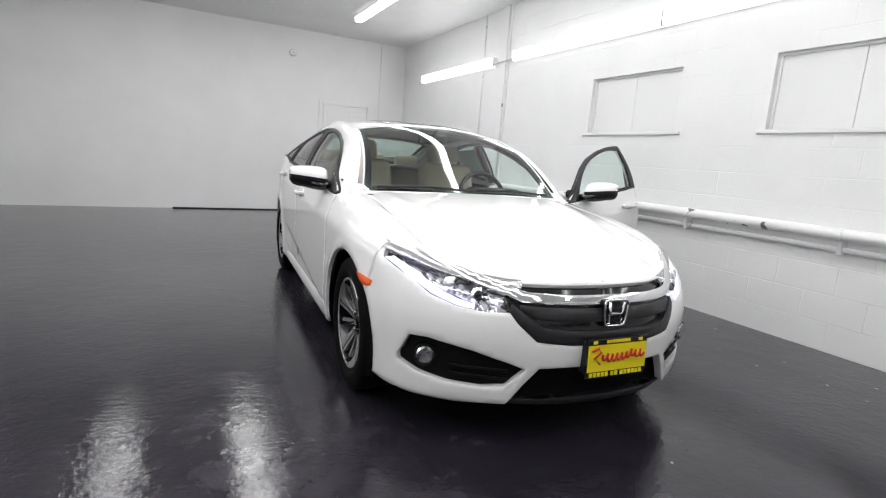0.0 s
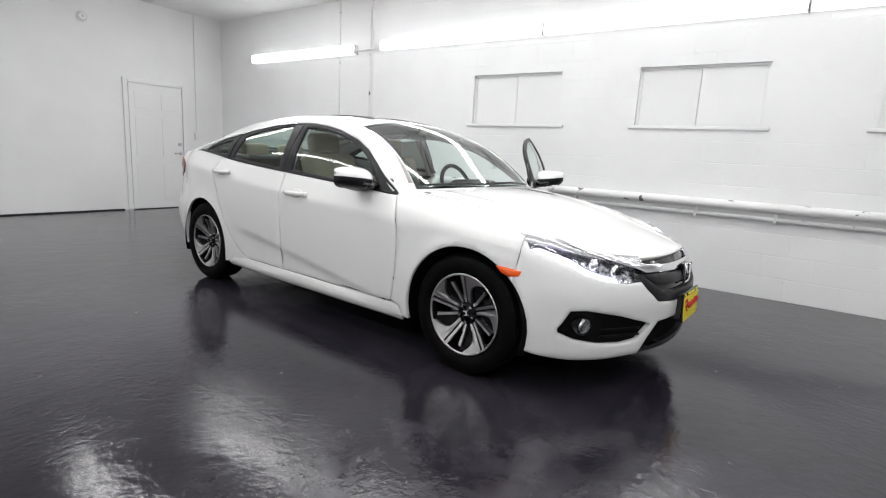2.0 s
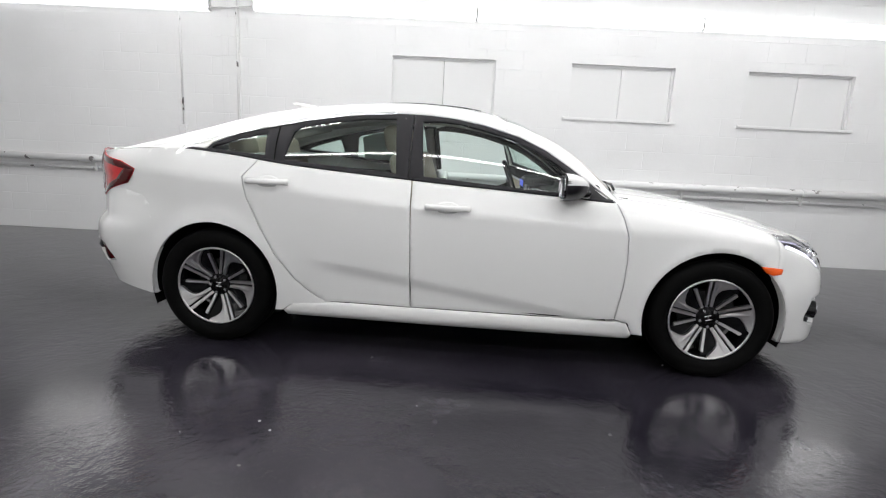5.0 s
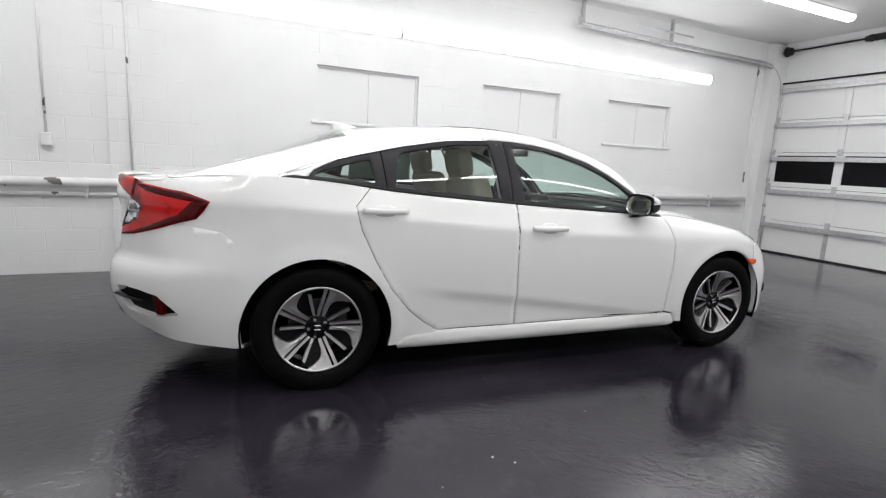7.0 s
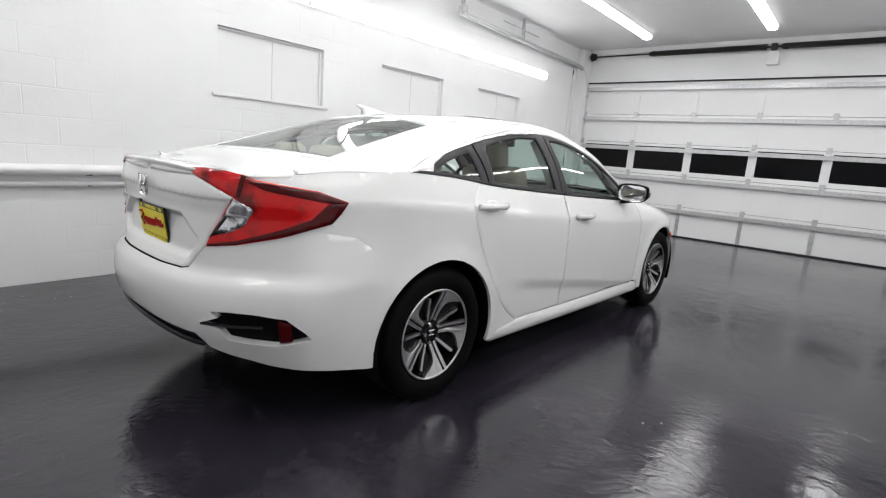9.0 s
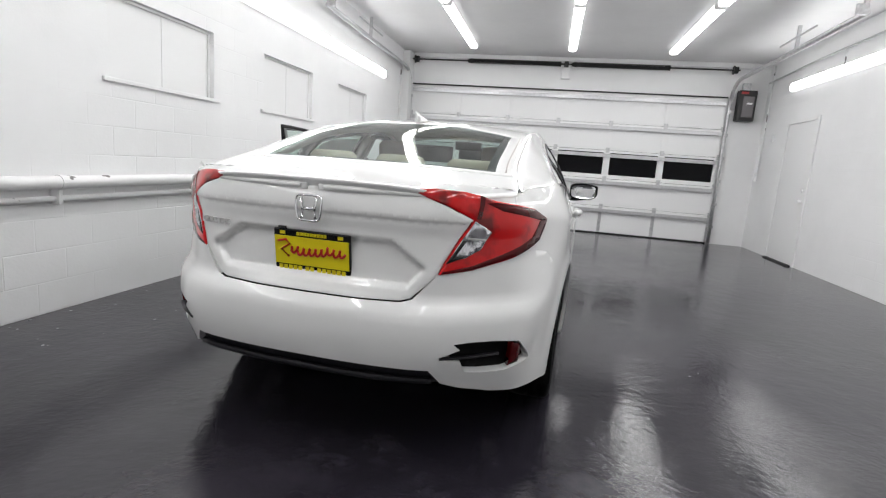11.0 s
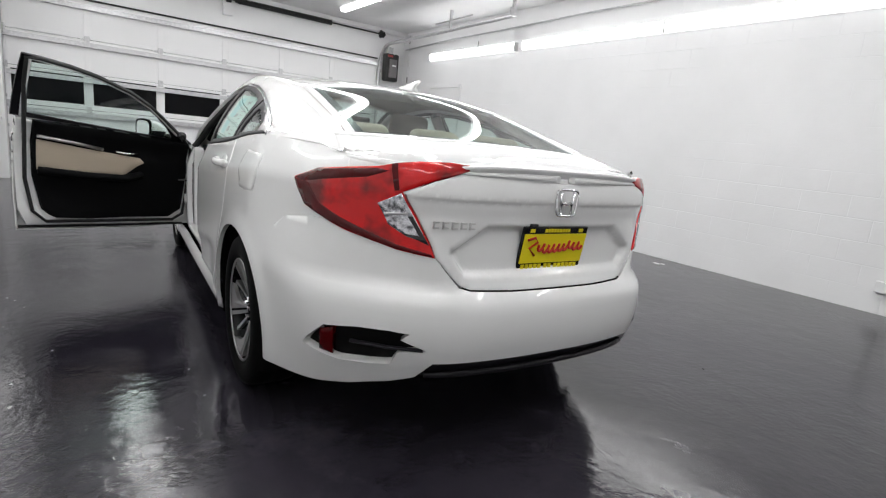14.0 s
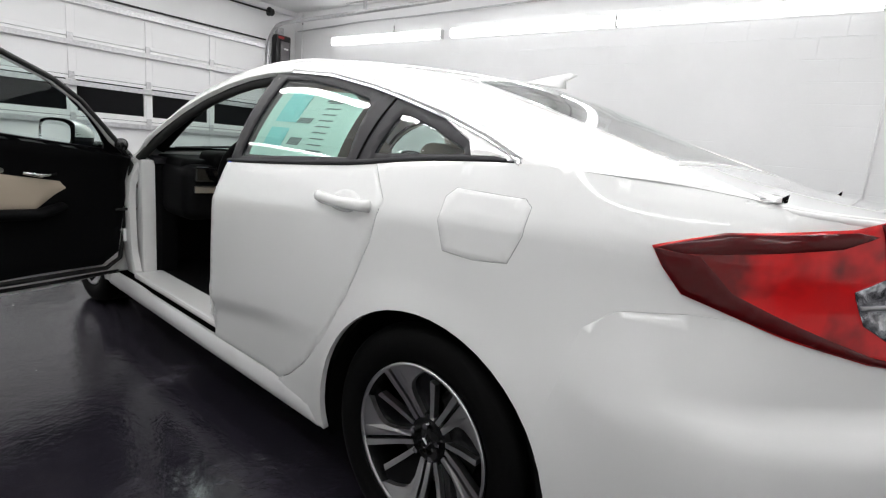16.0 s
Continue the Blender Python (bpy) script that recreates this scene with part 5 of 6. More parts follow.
def badge(centre, size, parent, mat):
    """A rounded frame with two uprights and a bridge, as a plain shape."""
    c = Vector(centre)
    pts = []
    for t in np.linspace(0, 2 * pi, 40)[:-1]:
        x, z = math.copysign(abs(cos(t)) ** 0.35, cos(t)), math.copysign(abs(sin(t)) ** 0.35, sin(t))
        pts.append(c + Vector((size * x * (0.92 + 0.08 * z), 0, size * 0.86 * z)))
    part("emblem_ring", tube(bmesh.new(), pts, size * 0.09, 8, closed=True), mat, parent, "chrome emblem ring", True)
    bm = bmesh.new()
    for sg in (-1, 1):
        tube(bm, [c + Vector((sg * size * 0.60, 0, size * 0.72)), c + Vector((sg * size * 0.44, 0, 0)), c + Vector((sg * size * 0.50, 0, -size * 0.72))], size * 0.12, 8)
    tube(bm, [c + Vector((-size * 0.44, 0, -size * 0.05)), c + Vector((size * 0.44, 0, -size * 0.05))], size * 0.11, 8)
    part("emblem_bars", bm, mat, parent, smooth=True)


badge(nose(0, 0.595) + Vector((0, -0.016, 0)), 0.062, grille, CHROME)
part("emblem_back", box(bmesh.new(), (-0.055, nose(0, 0.595).y - 0.010, 0.545), (0.055, nose(0, 0.595).y + 0.03, 0.645), bevel=0.006), GLOSSBLACK, grille)

# headlamps
for sg in (1, -1):
    xs_ = np.linspace(UF + pf(0.40), u_y(-1.655), 24)
    brow = [(sg * (u - UF), ZTOP(u) + 0.001) for u in xs_] + [(sg * (u - UF), ZTOP(u) - 0.026) for u in xs_[::-1]]
    part("headlamp_brow", sheet(brow, nose, 0.02, edge=0.001, depth=0.01, off=0.001), BROW, car, "smoked silver brow over the headlamp", True)
    out = [(sg * a, b) for a, b in hl_half]
    lamp = part("headlamp", sheet(out, nose, 0.03, edge=0, depth=0.0, off=-0.035), CLEARLENS, car, "lit clear headlamp with a bright daytime strip", True)
    part("reflector", sheet([(sg * pf(x), z) for x, z in ((0.48, 0.605), (0.60, 0.622), (0.70, 0.662), (0.76, 0.715), (0.70, 0.712), (0.60, 0.690), (0.52, 0.668))], nose, 0.02, edge=0.002, depth=0.004, off=-0.028), CLEARLENS, lamp, smooth=True)
    for x, z, r in ((0.545, 0.632, 0.036), (0.645, 0.662, 0.034)):
        c = nose(sg * pf(x), z)
        d = Vector((sg * 0.25, -0.96, 0.05)).normalized()
        part("lamp_bowl", rod(bmesh.new(), c - d * 0.05, c - d * 0.014, r * 0.75, 24, r), CHROME, lamp, smooth=True)
        bm = bmesh.new()
        bmesh.ops.create_uvsphere(bm, u_segments=20, v_segments=12, radius=r * 0.72, matrix=Matrix.Translation(c - d * 0.028))
        part("lamp_bulb", bm, CHROME if x > 0.6 else GLOSSBLACK, lamp, smooth=True)
    strip = [(pf(0.56), 0.589), (pf(0.62), 0.599), (pf(0.71), 0.630), (pf(0.768), 0.671), (pf_y(-1.70), 0.733), (pf_y(-1.735), 0.742), (pf(0.762), 0.697), (pf(0.70), 0.650), (pf(0.61), 0.616), (pf(0.56), 0.604)]
    part("daytime_strip", sheet([(sg * a, b) for a, b in strip], nose, 0.02, edge=0.002, depth=0.008, off=-0.012), DRL, lamp, "glowing white daytime strip", True)
    part("lens", sheet(out, nose, 0.03, edge=0, depth=0.0, off=-0.002), LENS, lamp, "clear lens", True)
    for s2 in (0,):
        mk = [(-1.545, 0.632), (-1.60, 0.628), (-1.675, 0.618), (-1.665, 0.592), (-1.615, 0.586), (-1.575, 0.600)]
        part("side_marker", sheet(uv_side(mk), side(sg), 0.02, edge=0.003, depth=0.006, off=0.005), AMBER, car, "amber side marker", True)

# ---- tail ----
tl = [(pr(0.355), 1.046), (pr(0.47), 1.052), (pr(0.57), 1.047), (pr(0.625), 1.036), (pr(0.67), 1.020), (pr_y(1.96), 0.992), (pr_y(1.842), 0.952), (pr_y(1.865), 0.915), (pr_y(1.905), 0.868), (pr(0.735), 0.812), (pr(0.61), 0.773), (pr(0.495), 0.757),
      (pr(0.515), 0.80), (pr(0.565), 0.885), (pr(0.603), 0.952), (pr(0.52), 0.994), (pr(0.43), 1.022)]
gap = 0.003
half = [(0, 0.425), (pr(0.2), 0.424), (pr(0.475), 0.422), (pr(0.525), 0.365), (pr(0.60), 0.335), (pr(0.70), 0.30), (pr_y(1.9), 0.268), (pr_y(1.745), 0.255), (pr_y(1.70), 0.26)]
half += [(pr_y(y), z) for y, z in arch(1.35, 0.368, -10, 36, 14) if y > 1.655]
half += [(pr_y(y), z - 0.0003) for y, z in SEAM_LINE] + [(tl[10][0], tl[10][1] + 0.012), (tl[11][0], tl[11][1] + 0.002)]
half += [(pr(0.40), 0.664), (pr(0.36), 0.654), (pr(0.2), 0.650), (0, 0.650)]
rf = [(pr(0.80), 0.418), (pr(0.79), 0.450), (pr(0.755), 0.508), (pr(0.68), 0.522), (pr(0.60), 0.526), (pr(0.548), 0.522), (pr(0.57), 0.500), (pr(0.50), 0.470), (pr(0.575), 0.456), (pr(0.595), 0.408), (pr(0.65), 0.396), (pr(0.725), 0.392)]
rear = part("rear_bumper", sheet(mirrored(half), tail, 0.025, [rf, [(-a, b) for a, b in rf]], 0, 0.03), PAINT, car, "white rear bumper", True)
part("diffuser", sheet(mirrored([(0, 0.335), (pr(0.3), 0.335), (pr(0.53), 0.35), (pr(0.478), 0.424), (pr(0.2), 0.43), (0, 0.43)]), tail, 0.03, edge=0.008, depth=0.06, off=-0.02), SATINBLACK, rear, "black lower diffuser", True)
part("diffuser_rib", tube(bmesh.new(), [tail(pr(x) if abs(x) > 1e-3 else 0, 0.372) + Vector((0, -0.012, 0)) for x in np.linspace(-0.49, 0.49, 21)], 0.012, 8), SATINBLACK, rear, smooth=True)
for sg in (1, -1):
    band_ = [(pr_y(y - 0.012), z + 0.012) for y, z in SEAM_LINE] + [(pr_y(y + 0.012), z - 0.012) for y, z in SEAM_LINE[::-1]]
    part("seam_backing", sheet([(sg * a, b) for a, b in band_], tail, 0.02, edge=0, depth=0, off=-0.004), PAINT, rear, smooth=True)
    part("fog_pocket", sheet([(sg * a, b) for a, b in rf], tail, 0.03, edge=0, depth=0, off=-0.030), POCKET, rear, "black rear pocket", True)
    ref = [(pr(0.770), 0.412), (pr(0.766), 0.490), (pr(0.735), 0.502), (pr(0.738), 0.404)]
    part("reflector", sheet([(sg * a, b) for a, b in ref], tail, 0.02, edge=0.003, depth=0.02, off=-0.004), DARKRED, rear, "dark red reflector", True)
    blade = [tail(sg * pr(x), z) + Vector((0, -0.006, 0)) for x, z in ((0.69, 0.470), (0.60, 0.468), (0.505, 0.468))]
    part("pocket_blade", tube(bmesh.new(), blade, 0.010, 8, flat=0.5), SATINBLACK, rear, smooth=True)
    out = [(sg * a, b) for a, b in tl]
    bed = [(pr(0.36), 1.035), (pr(0.5), 1.039), (pr(0.6), 1.041), (pr(0.66), 1.042), (pr_y(2.06), 1.046), (pr_y(2.06), 0.85), (pr(0.70), 0.825), (pr(0.61), 0.788), (pr(0.505), 0.768), (pr(0.535), 0.82), (pr(0.605), 0.94), (pr(0.53), 0.992), (pr(0.45), 1.018)]
    bed = [(sg * a, b) for a, b in bed]
    part("lamp_bed", sheet(bed, tail, 0.03, edge=0, depth=0.0, off=-0.0015), PAINT, rear, smooth=True)
    lamp = part("tail_lamp", sheet(out, tail, 0.02, edge=0.004, depth=0.02, off=0.006), RED, car, "glossy red C-shaped tail lamp", True)
    clear = [(pr(0.605), 0.948), (pr(0.57), 0.885), (pr(0.522), 0.803), (pr(0.585), 0.818), (pr(0.632), 0.848), (pr(0.66), 0.912)]
    part("reverse_lens", sheet([(sg * a, b) for a, b in clear], tail, 0.016, edge=0.002, depth=0.004, off=0.009), CLEARLENS, lamp, "clear reversing lens", True)
    dark = [(pr(0.520), 0.795), (pr(0.528), 0.815), (pr(0.563), 0.888), (pr(0.575), 0.888), (pr(0.548), 0.825), (pr(0.60), 0.838), (pr(0.62), 0.83)]
    bar = [(pr_y(1.85), 0.950), (pr_y(1.96), 0.988), (pr(0.67), 1.014), (pr(0.64), 1.010), (pr(0.69), 0.985), (pr_y(1.90), 0.945)]
    part("lamp_band", sheet([(sg * a, b) for a, b in bar], tail, 0.02, edge=0.001, depth=0.003, off=0.008), DARKRED, lamp, "dark red band", True)
    rim = [(pr_y(1.846), 0.948), (pr_y(1.868), 0.914), (pr_y(1.908), 0.868), (pr(0.733), 0.815), (pr(0.61), 0.776), (pr(0.502), 0.760), (pr(0.508), 0.769), (pr(0.61), 0.790), (pr(0.70), 0.828), (pr_y(1.99), 0.885), (pr_y(1.925), 0.945)]
    part("lamp_border", sheet([(sg * a, b) for a, b in rim], tail, 0.02, edge=0.001, depth=0.003, off=0.0078), DARKRED, lamp, "dark red border", True)
    wedge = [(pr(0.516), 0.796), (pr(0.572), 0.882), (pr(0.585), 0.880), (pr(0.548), 0.822), (pr(0.592), 0.826)]
    part("lens_shade", sheet([(sg * a, b) for a, b in wedge], tail, 0.016, edge=0.001, depth=0.002, off=0.0105), GLOSSBLACK, lamp, smooth=True)
    bright = [(pr(0.585), 0.884), (pr(0.585), 0.892), (pr(0.645), 0.886), (pr(0.643), 0.878)]
    part("lens_bar", sheet([(sg * a, b) for a, b in bright], tail, 0.016, edge=0.001, depth=0.002, off=0.0115), MACHINED, lamp, smooth=True)
    seam = [(pr(0.610), 0.956), (pr(0.622), 0.954), (pr(0.636), 1.030), (pr(0.622), 1.034)]
    part("lamp_seam", sheet([(sg * a, b) for a, b in seam], tail, 0.02, edge=0, depth=0.003, off=0.0085), DARKRED, lamp, smooth=True)
half = [(0, 0.656), (pr(0.2), 0.656), (pr(0.358), 0.660), (pr(0.395), 0.670)] + [(a - gap, b) for a, b in tl[11:]] + [(pr(0.350), 1.040), (pr(0.2), 1.037), (0, 1.037)]
shrunk = lambda d: [(pr(x * (1 - d / 0.40)), 0.779 + (z - 0.779) * (1 - d / 0.089)) for x, z in RECESS[:1] + RECESS[::-1]]
creases = [shrunk(0.0), shrunk(0.011), shrunk(0.024)] + [[(pr(-0.60), z), (-0.3, z), (0.3, z), (pr(0.60), z)] for z in (0.934, 0.940, 0.947)]
lid = part("boot_lid", sheet(mirrored(half), lid_skin, 0.014, edge=0.003, depth=0.02, lines=creases), PAINT, car, "white boot lid", True)
# added black strip behind the lid's lower slit, standing in for its shade
slot = mirrored([(0, 0.645), (pr(0.2), 0.645), (pr(0.36), 0.649), (pr(0.395), 0.660), (pr(0.385), 0.668), (pr(0.355), 0.663), (pr(0.2), 0.660), (0, 0.660)])
part("lid_gap_shade", sheet(slot, tail, 0.03, edge=0, depth=0, off=-0.005), CARCASS, rear, smooth=True)
badge(lid_skin(0, 0.950) + Vector((0, 0.012, 0)), 0.052, lid, CHROME)
part("lid_button", box(bmesh.new(), (0.10, lid_skin(0.1, 0.865).y - 0.005, 0.862), (0.13, lid_skin(0.1, 0.865).y + 0.012, 0.874), bevel=0.003), GLOSSBLACK, lid)


def words(text, size, m, mat, parent, name, extrude=0.001, shear=0.0, label="", space=1.0):
    """Lettering as a mesh, centred on m, facing along m's z."""
    cu = bpy.data.curves.new(name, "FONT")
    cu.body, cu.size, cu.extrude, cu.shear, cu.align_x, cu.align_y, cu.space_character = text, size, extrude, shear, "CENTER", "CENTER", space
    tmp = bpy.data.objects.new(name, cu)
    me = bpy.data.meshes.new_from_object(tmp)
    me.name = name
    bpy.data.objects.remove(tmp)
    me.transform(m)
    me.materials.clear()
    me.materials.append(mat)
    ob = new(name, me)
    ob.parent = parent
    return tagged(ob, label)


TO_REAR = lambda p: Matrix.Translation(p) @ pose(0, 0, 0, 90, 0, 180)
TO_FRONT = lambda p: Matrix.Translation(p) @ pose(0, 0, 0, 90, 0, 0)
bm = bmesh.new()
for k in range(5):
    # model script becomes five plain bars
    x = 0.49 - 0.030 * k
    p = lid_skin(pr(x), 0.862)
    box(bm, (x - 0.022, p.y - 0.002, 0.851), (x - 0.002, p.y + 0.006, 0.856))
    box(bm, (x - 0.022, p.y - 0.002, 0.868), (x - 0.002, p.y + 0.006, 0.873))
    box(bm, (x - 0.006, p.y - 0.002, 0.8565), (x - 0.002, p.y + 0.006, 0.8675))
part("model_script", bm, MACHINED, lid, "chrome model script")


def dealer_plate(parent, centre, facing, tilt):
    """Yellow paper plate in a black frame with plain bars for the dealer's lettering."""
    d = 1 if facing == "rear" else -1
    m = Matrix.Translation(centre) @ pose(0, 0, 0, tilt, 0, 0 if d < 0 else 180)
    bm = box(bmesh.new(), (-0.152, -0.002, -0.079), (0.152, 0.010, 0.079), bevel=0.004)
    bm.transform(m)
    plate = part("dealer_plate", bm, GLOSSBLACK, parent, "yellow dealer plate in a black frame")
    bm = box(bmesh.new(), (-0.147, -0.006, -0.052), (0.147, -0.0025, 0.054))
    bm.transform(m)
    part("plate_face", bm, PLATE_YELLOW, plate, "bright yellow face")
    # flowing red script as a wavy bar
    bm = bmesh.new()
    pts = [(-0.085 + 0.215 * t + 0.006 * sin(2 * pi * 9 * t + 1), -0.0085, -0.002 + 0.014 * sin(2 * pi * 9 * t) + 0.009 * max(0.0, sin(2 * pi * 1.6 * t + 0.6)) ** 4 + 0.012 * t) for t in np.linspace(0, 1, 120)]
    tube(bm, pts, 0.0046, 6)
    tube(bm, [(-0.132, -0.0085, 0.034), (-0.10, -0.0085, 0.042), (-0.085, -0.0085, 0.026), (-0.12, -0.0085, 0.004), (-0.09, -0.0085, -0.022)], 0.0045, 6)
    bm.transform(m)
    part("script_bar", bm, PLATE_RED, plate, "red script drawn as a plain wavy line", True)
    bm = bmesh.new()
    for k, w in enumerate((5, 2, 6)):
        x0 = (-0.135, -0.028, 0.020)[k]
        for j in range(w):
            box(bm, (x0 + 0.0195 * j, -0.0048, -0.074), (x0 + 0.0195 * j + 0.0145, -0.0022, -0.057))
    for j in range(9):
        box(bm, (-0.058 + 0.0135 * j, -0.0048, 0.060), (-0.058 + 0.0135 * j + 0.010, -0.0022, 0.072))
    for x in (-0.125, 0.105):
        box(bm, (x, -0.0048, 0.060), (x + 0.02, -0.0022, 0.072))
    bm.transform(m)
    tagged(part("frame_lettering", bm, PLATE_YELLOW, plate, "yellow bars on the frame"), kind="stuff")
    return plate


dealer_plate(car, (0, lid_skin(0, 0.785).y + 0.012, 0.785), "rear", 8)
pc = nose(0, 0.43)
dealer_plate(car, (0, pc.y - 0.024, 0.425), "front", -3)
part("plate_holder", box(bmesh.new(), (-0.15, pc.y - 0.018, 0.36), (0.15, pc.y + 0.02, 0.49), bevel=0.006), PLASTIC_BLACK, car)

# ---- wheels ----
def lathe(bm, profile, n=56):
    """Turns (x, r) about the x axis."""
    rings = [[bm.verts.new((x, r * cos(2 * pi * k / n), r * sin(2 * pi * k / n))) for k in range(n)] for x, r in profile]
    for a, b in zip(rings, rings[1:]):
        for k in range(n):
            bm.faces.new((a[k], a[(k + 1) % n], b[(k + 1) % n], b[k]))
    bmesh.ops.recalc_face_normals(bm, faces=bm.faces)
    return bm


def blade(bm, outline, x_of, thick=0.02):
    """A plate in the wheel's face; outline of (angle, radius)."""
    pts = [Vector((x_of(r), r * cos(a), r * sin(a))) for a, r in outline]
    top = [bm.verts.new(p) for p in pts]
    low = [bm.verts.new(p - Vector((thick, 0, 0)) + Vector((0, -p.y, -p.z)).normalized() * 0.0) for p in pts]
    bm.faces.new(top)
    for k in range(len(pts)):
        bm.faces.new((top[k], low[k], low[(k + 1) % len(pts)], top[(k + 1) % len(pts)]))
    return bm


def build_wheel():
    """A wheel at the origin, its face towards +x."""
    tyre = finish("wheel", lathe(bmesh.new(), [(0.085, 0.222), (0.100, 0.236), (0.108, 0.262), (0.107, 0.285), (0.100, 0.306), (0.086, 0.319), (0.06, 0.324), (0.058, 0.318), (0.05, 0.318), (0.048, 0.3245), (0.004, 0.325), (0.002, 0.318), (-0.006, 0.318), (-0.008, 0.325), (-0.05, 0.3245), (-0.088, 0.318), (-0.104, 0.30), (-0.106, 0.26), (-0.09, 0.222)], 72), TYRE, None, True)
    tagged(tyre, "black low-profile tyre on a machined alloy wheel")
    rim = finish("rim", lathe(bmesh.new(), [(0.086, 0.2225), (0.094, 0.222), (0.095, 0.216), (0.085, 0.211), (0.05, 0.200), (-0.05, 0.195), (-0.085, 0.222)], 72), RIMBLACK, tyre, True)
    finish("rim_edge", lathe(bmesh.new(), [(0.090, 0.2225), (0.0965, 0.221), (0.097, 0.215), (0.092, 0.210)], 72), MACHINED, tyre, True)
    face = lambda r: 0.044 + 0.046 * (r / 0.213) ** 1.6
    for k in range(5):
        silver, black = bmesh.new(), bmesh.new()
        a0 = 2 * pi * k / 5 + 0.06
        d = lambda deg: a0 - radians(deg)
        # dark web behind, then the machined faces: a straight spoke, a boomerang across the slot, a short spoke
        blade(black, [(d(2), 0.05), (d(3), 0.12), (d(2), 0.210), (d(20), 0.212), (d(44), 0.207), (d(44), 0.12), (d(48), 0.05)], lambda r: face(r) - 0.018, 0.03)
        blade(silver, [(d(-1.5), 0.2125), (d(-6.4), 0.2125), (d(-9.5), 0.12), (d(-17), 0.062), (d(-4), 0.062), (d(-2.4), 0.12)], face, 0.02)
        blade(silver, [(d(1.5), 0.2125), (d(10), 0.2128), (d(20), 0.2128), (d(28), 0.2128), (d(36), 0.2125), (d(34), 0.202), (d(26), 0.184), (d(18), 0.164), (d(14), 0.146), (d(12.5), 0.12), (d(19), 0.062), (d(4), 0.062), (d(2.4), 0.12)], face, 0.02)
        blade(silver, [(d(41.5), 0.186), (d(46.6), 0.182), (d(47), 0.12), (d(49), 0.062), (d(37), 0.062), (d(40), 0.12)], face, 0.02)
        finish("spoke", silver, MACHINED, tyre)
        finish("spoke_back", black, RIMBLACK, tyre)
    finish("hub", lathe(bmesh.new(), [(0.015, 0.075), (0.046, 0.070), (0.050, 0.055), (0.050, 0.034), (0.056, 0.031), (0.058, 0.0005)], 40), RIMBLACK, tyre, True)
    bm = bmesh.new()
    for z in (-0.011, 0.011):
        rod(bm, (0.058, -0.016, z), (0.062, 0.016, z), 0.004, 8)
    rod(bm, (0.060, 0, -0.010), (0.060, 0, 0.010), 0.004, 8)
    finish("cap_emblem", bm, CHROME, tyre)
    for k in range(5):
        a = 2 * pi * k / 5 + 0.65
        finish("wheel_nut", rod(bmesh.new(), (0.04, 0.046 * cos(a), 0.046 * sin(a)), (0.068, 0.046 * cos(a), 0.046 * sin(a)), 0.009, 6), CHROME, tyre)
    finish("brake_disc", lathe(bmesh.new(), [(0.0, 0.06), (0.012, 0.07), (0.012, 0.14), (-0.012, 0.14), (-0.012, 0.07)], 48), DARKMETAL, tyre)
    finish("brake_caliper", box(bmesh.new(), (-0.03, 0.095, -0.07), (0.03, 0.155, 0.07), bevel=0.015), DARKMETAL, tyre)
    return tyre


first_wheel = build_wheel()
first_wheel.parent = car
for k, (sx, y, turn) in enumerate(((-1, -1.35, 0.3), (-1, 1.35, 0.0), (1, 1.35, 0.9), (1, -1.35, 0.2))):
    m = Matrix.Translation((sx * 0.768, y, 0.325)) @ pose(0, 0, 0, 0, 0, 180 if sx < 0 else 0) @ pose(0, 0, 0, math.degrees(turn), 0, 0)
    w = first_wheel if k == 0 else copy_thing(first_wheel, m)
    w.parent = car
    w.matrix_basis = m
    # wheel housing
    bm = bmesh.new()
    rows = []
    for a in np.linspace(-20, 200, 24):
        rows.append([bm.verts.new((sx * x, y + r * cos(radians(a)), 0.325 + r * sin(radians(a)))) for x, r in ((0.872, 0.366), (0.84, 0.385), (0.62, 0.385), (0.60, 0.05))])
    for a, b in zip(rows, rows[1:]):
        for j in range(3):
            bm.faces.new((a[j], b[j], b[j + 1], a[j + 1]))
    bmesh.ops.recalc_face_normals(bm, faces=bm.faces)
    part("wheel_housing", bm, CARCASS, car, smooth=True)

# ---- underbody and cabin ----
bm = box(bmesh.new(), (-0.78, -0.93, 0.17), (0.78, 0.93, 0.26), bevel=0.02)
box(bm, (-0.58, -2.02, 0.20), (0.58, -0.94, 0.30), bevel=0.02)
box(bm, (-0.56, 0.94, 0.26), (0.56, 1.75, 0.36), bevel=0.02)
box(bm, (-0.50, 1.76, 0.36), (0.50, 2.22, 0.42), bevel=0.02)
box(bm, (-0.58, -0.98, 0.30), (0.58, -0.92, 0.90))
box(bm, (-0.60, 1.42, 0.34), (0.60, 1.46, 1.02))
part("underbody", bm, CARCASS, car)
part("cabin_floor", box(bmesh.new(), (-0.77, -0.91, 0.262), (0.77, 1.4, 0.30), bevel=0.01), DASH, car)
part("parcel_shelf", box(bmesh.new(), (-0.60, 1.12, 1.035), (0.60, 1.66, 1.06), bevel=0.01), HEADLINER, car)
inner_ring = span(1.06, 1.98, -0.94) + across(1.98, -0.9, 0.9) + span(1.98, 1.06, 0.94) + across(1.06, 0.9, -0.9)
part("headliner", sheet(inner_ring, roof, 0.06, edge=0.01, depth=0.02, off=-0.03, scale=RS, centre=up), HEADLINER, car, "pale grey headliner", True)
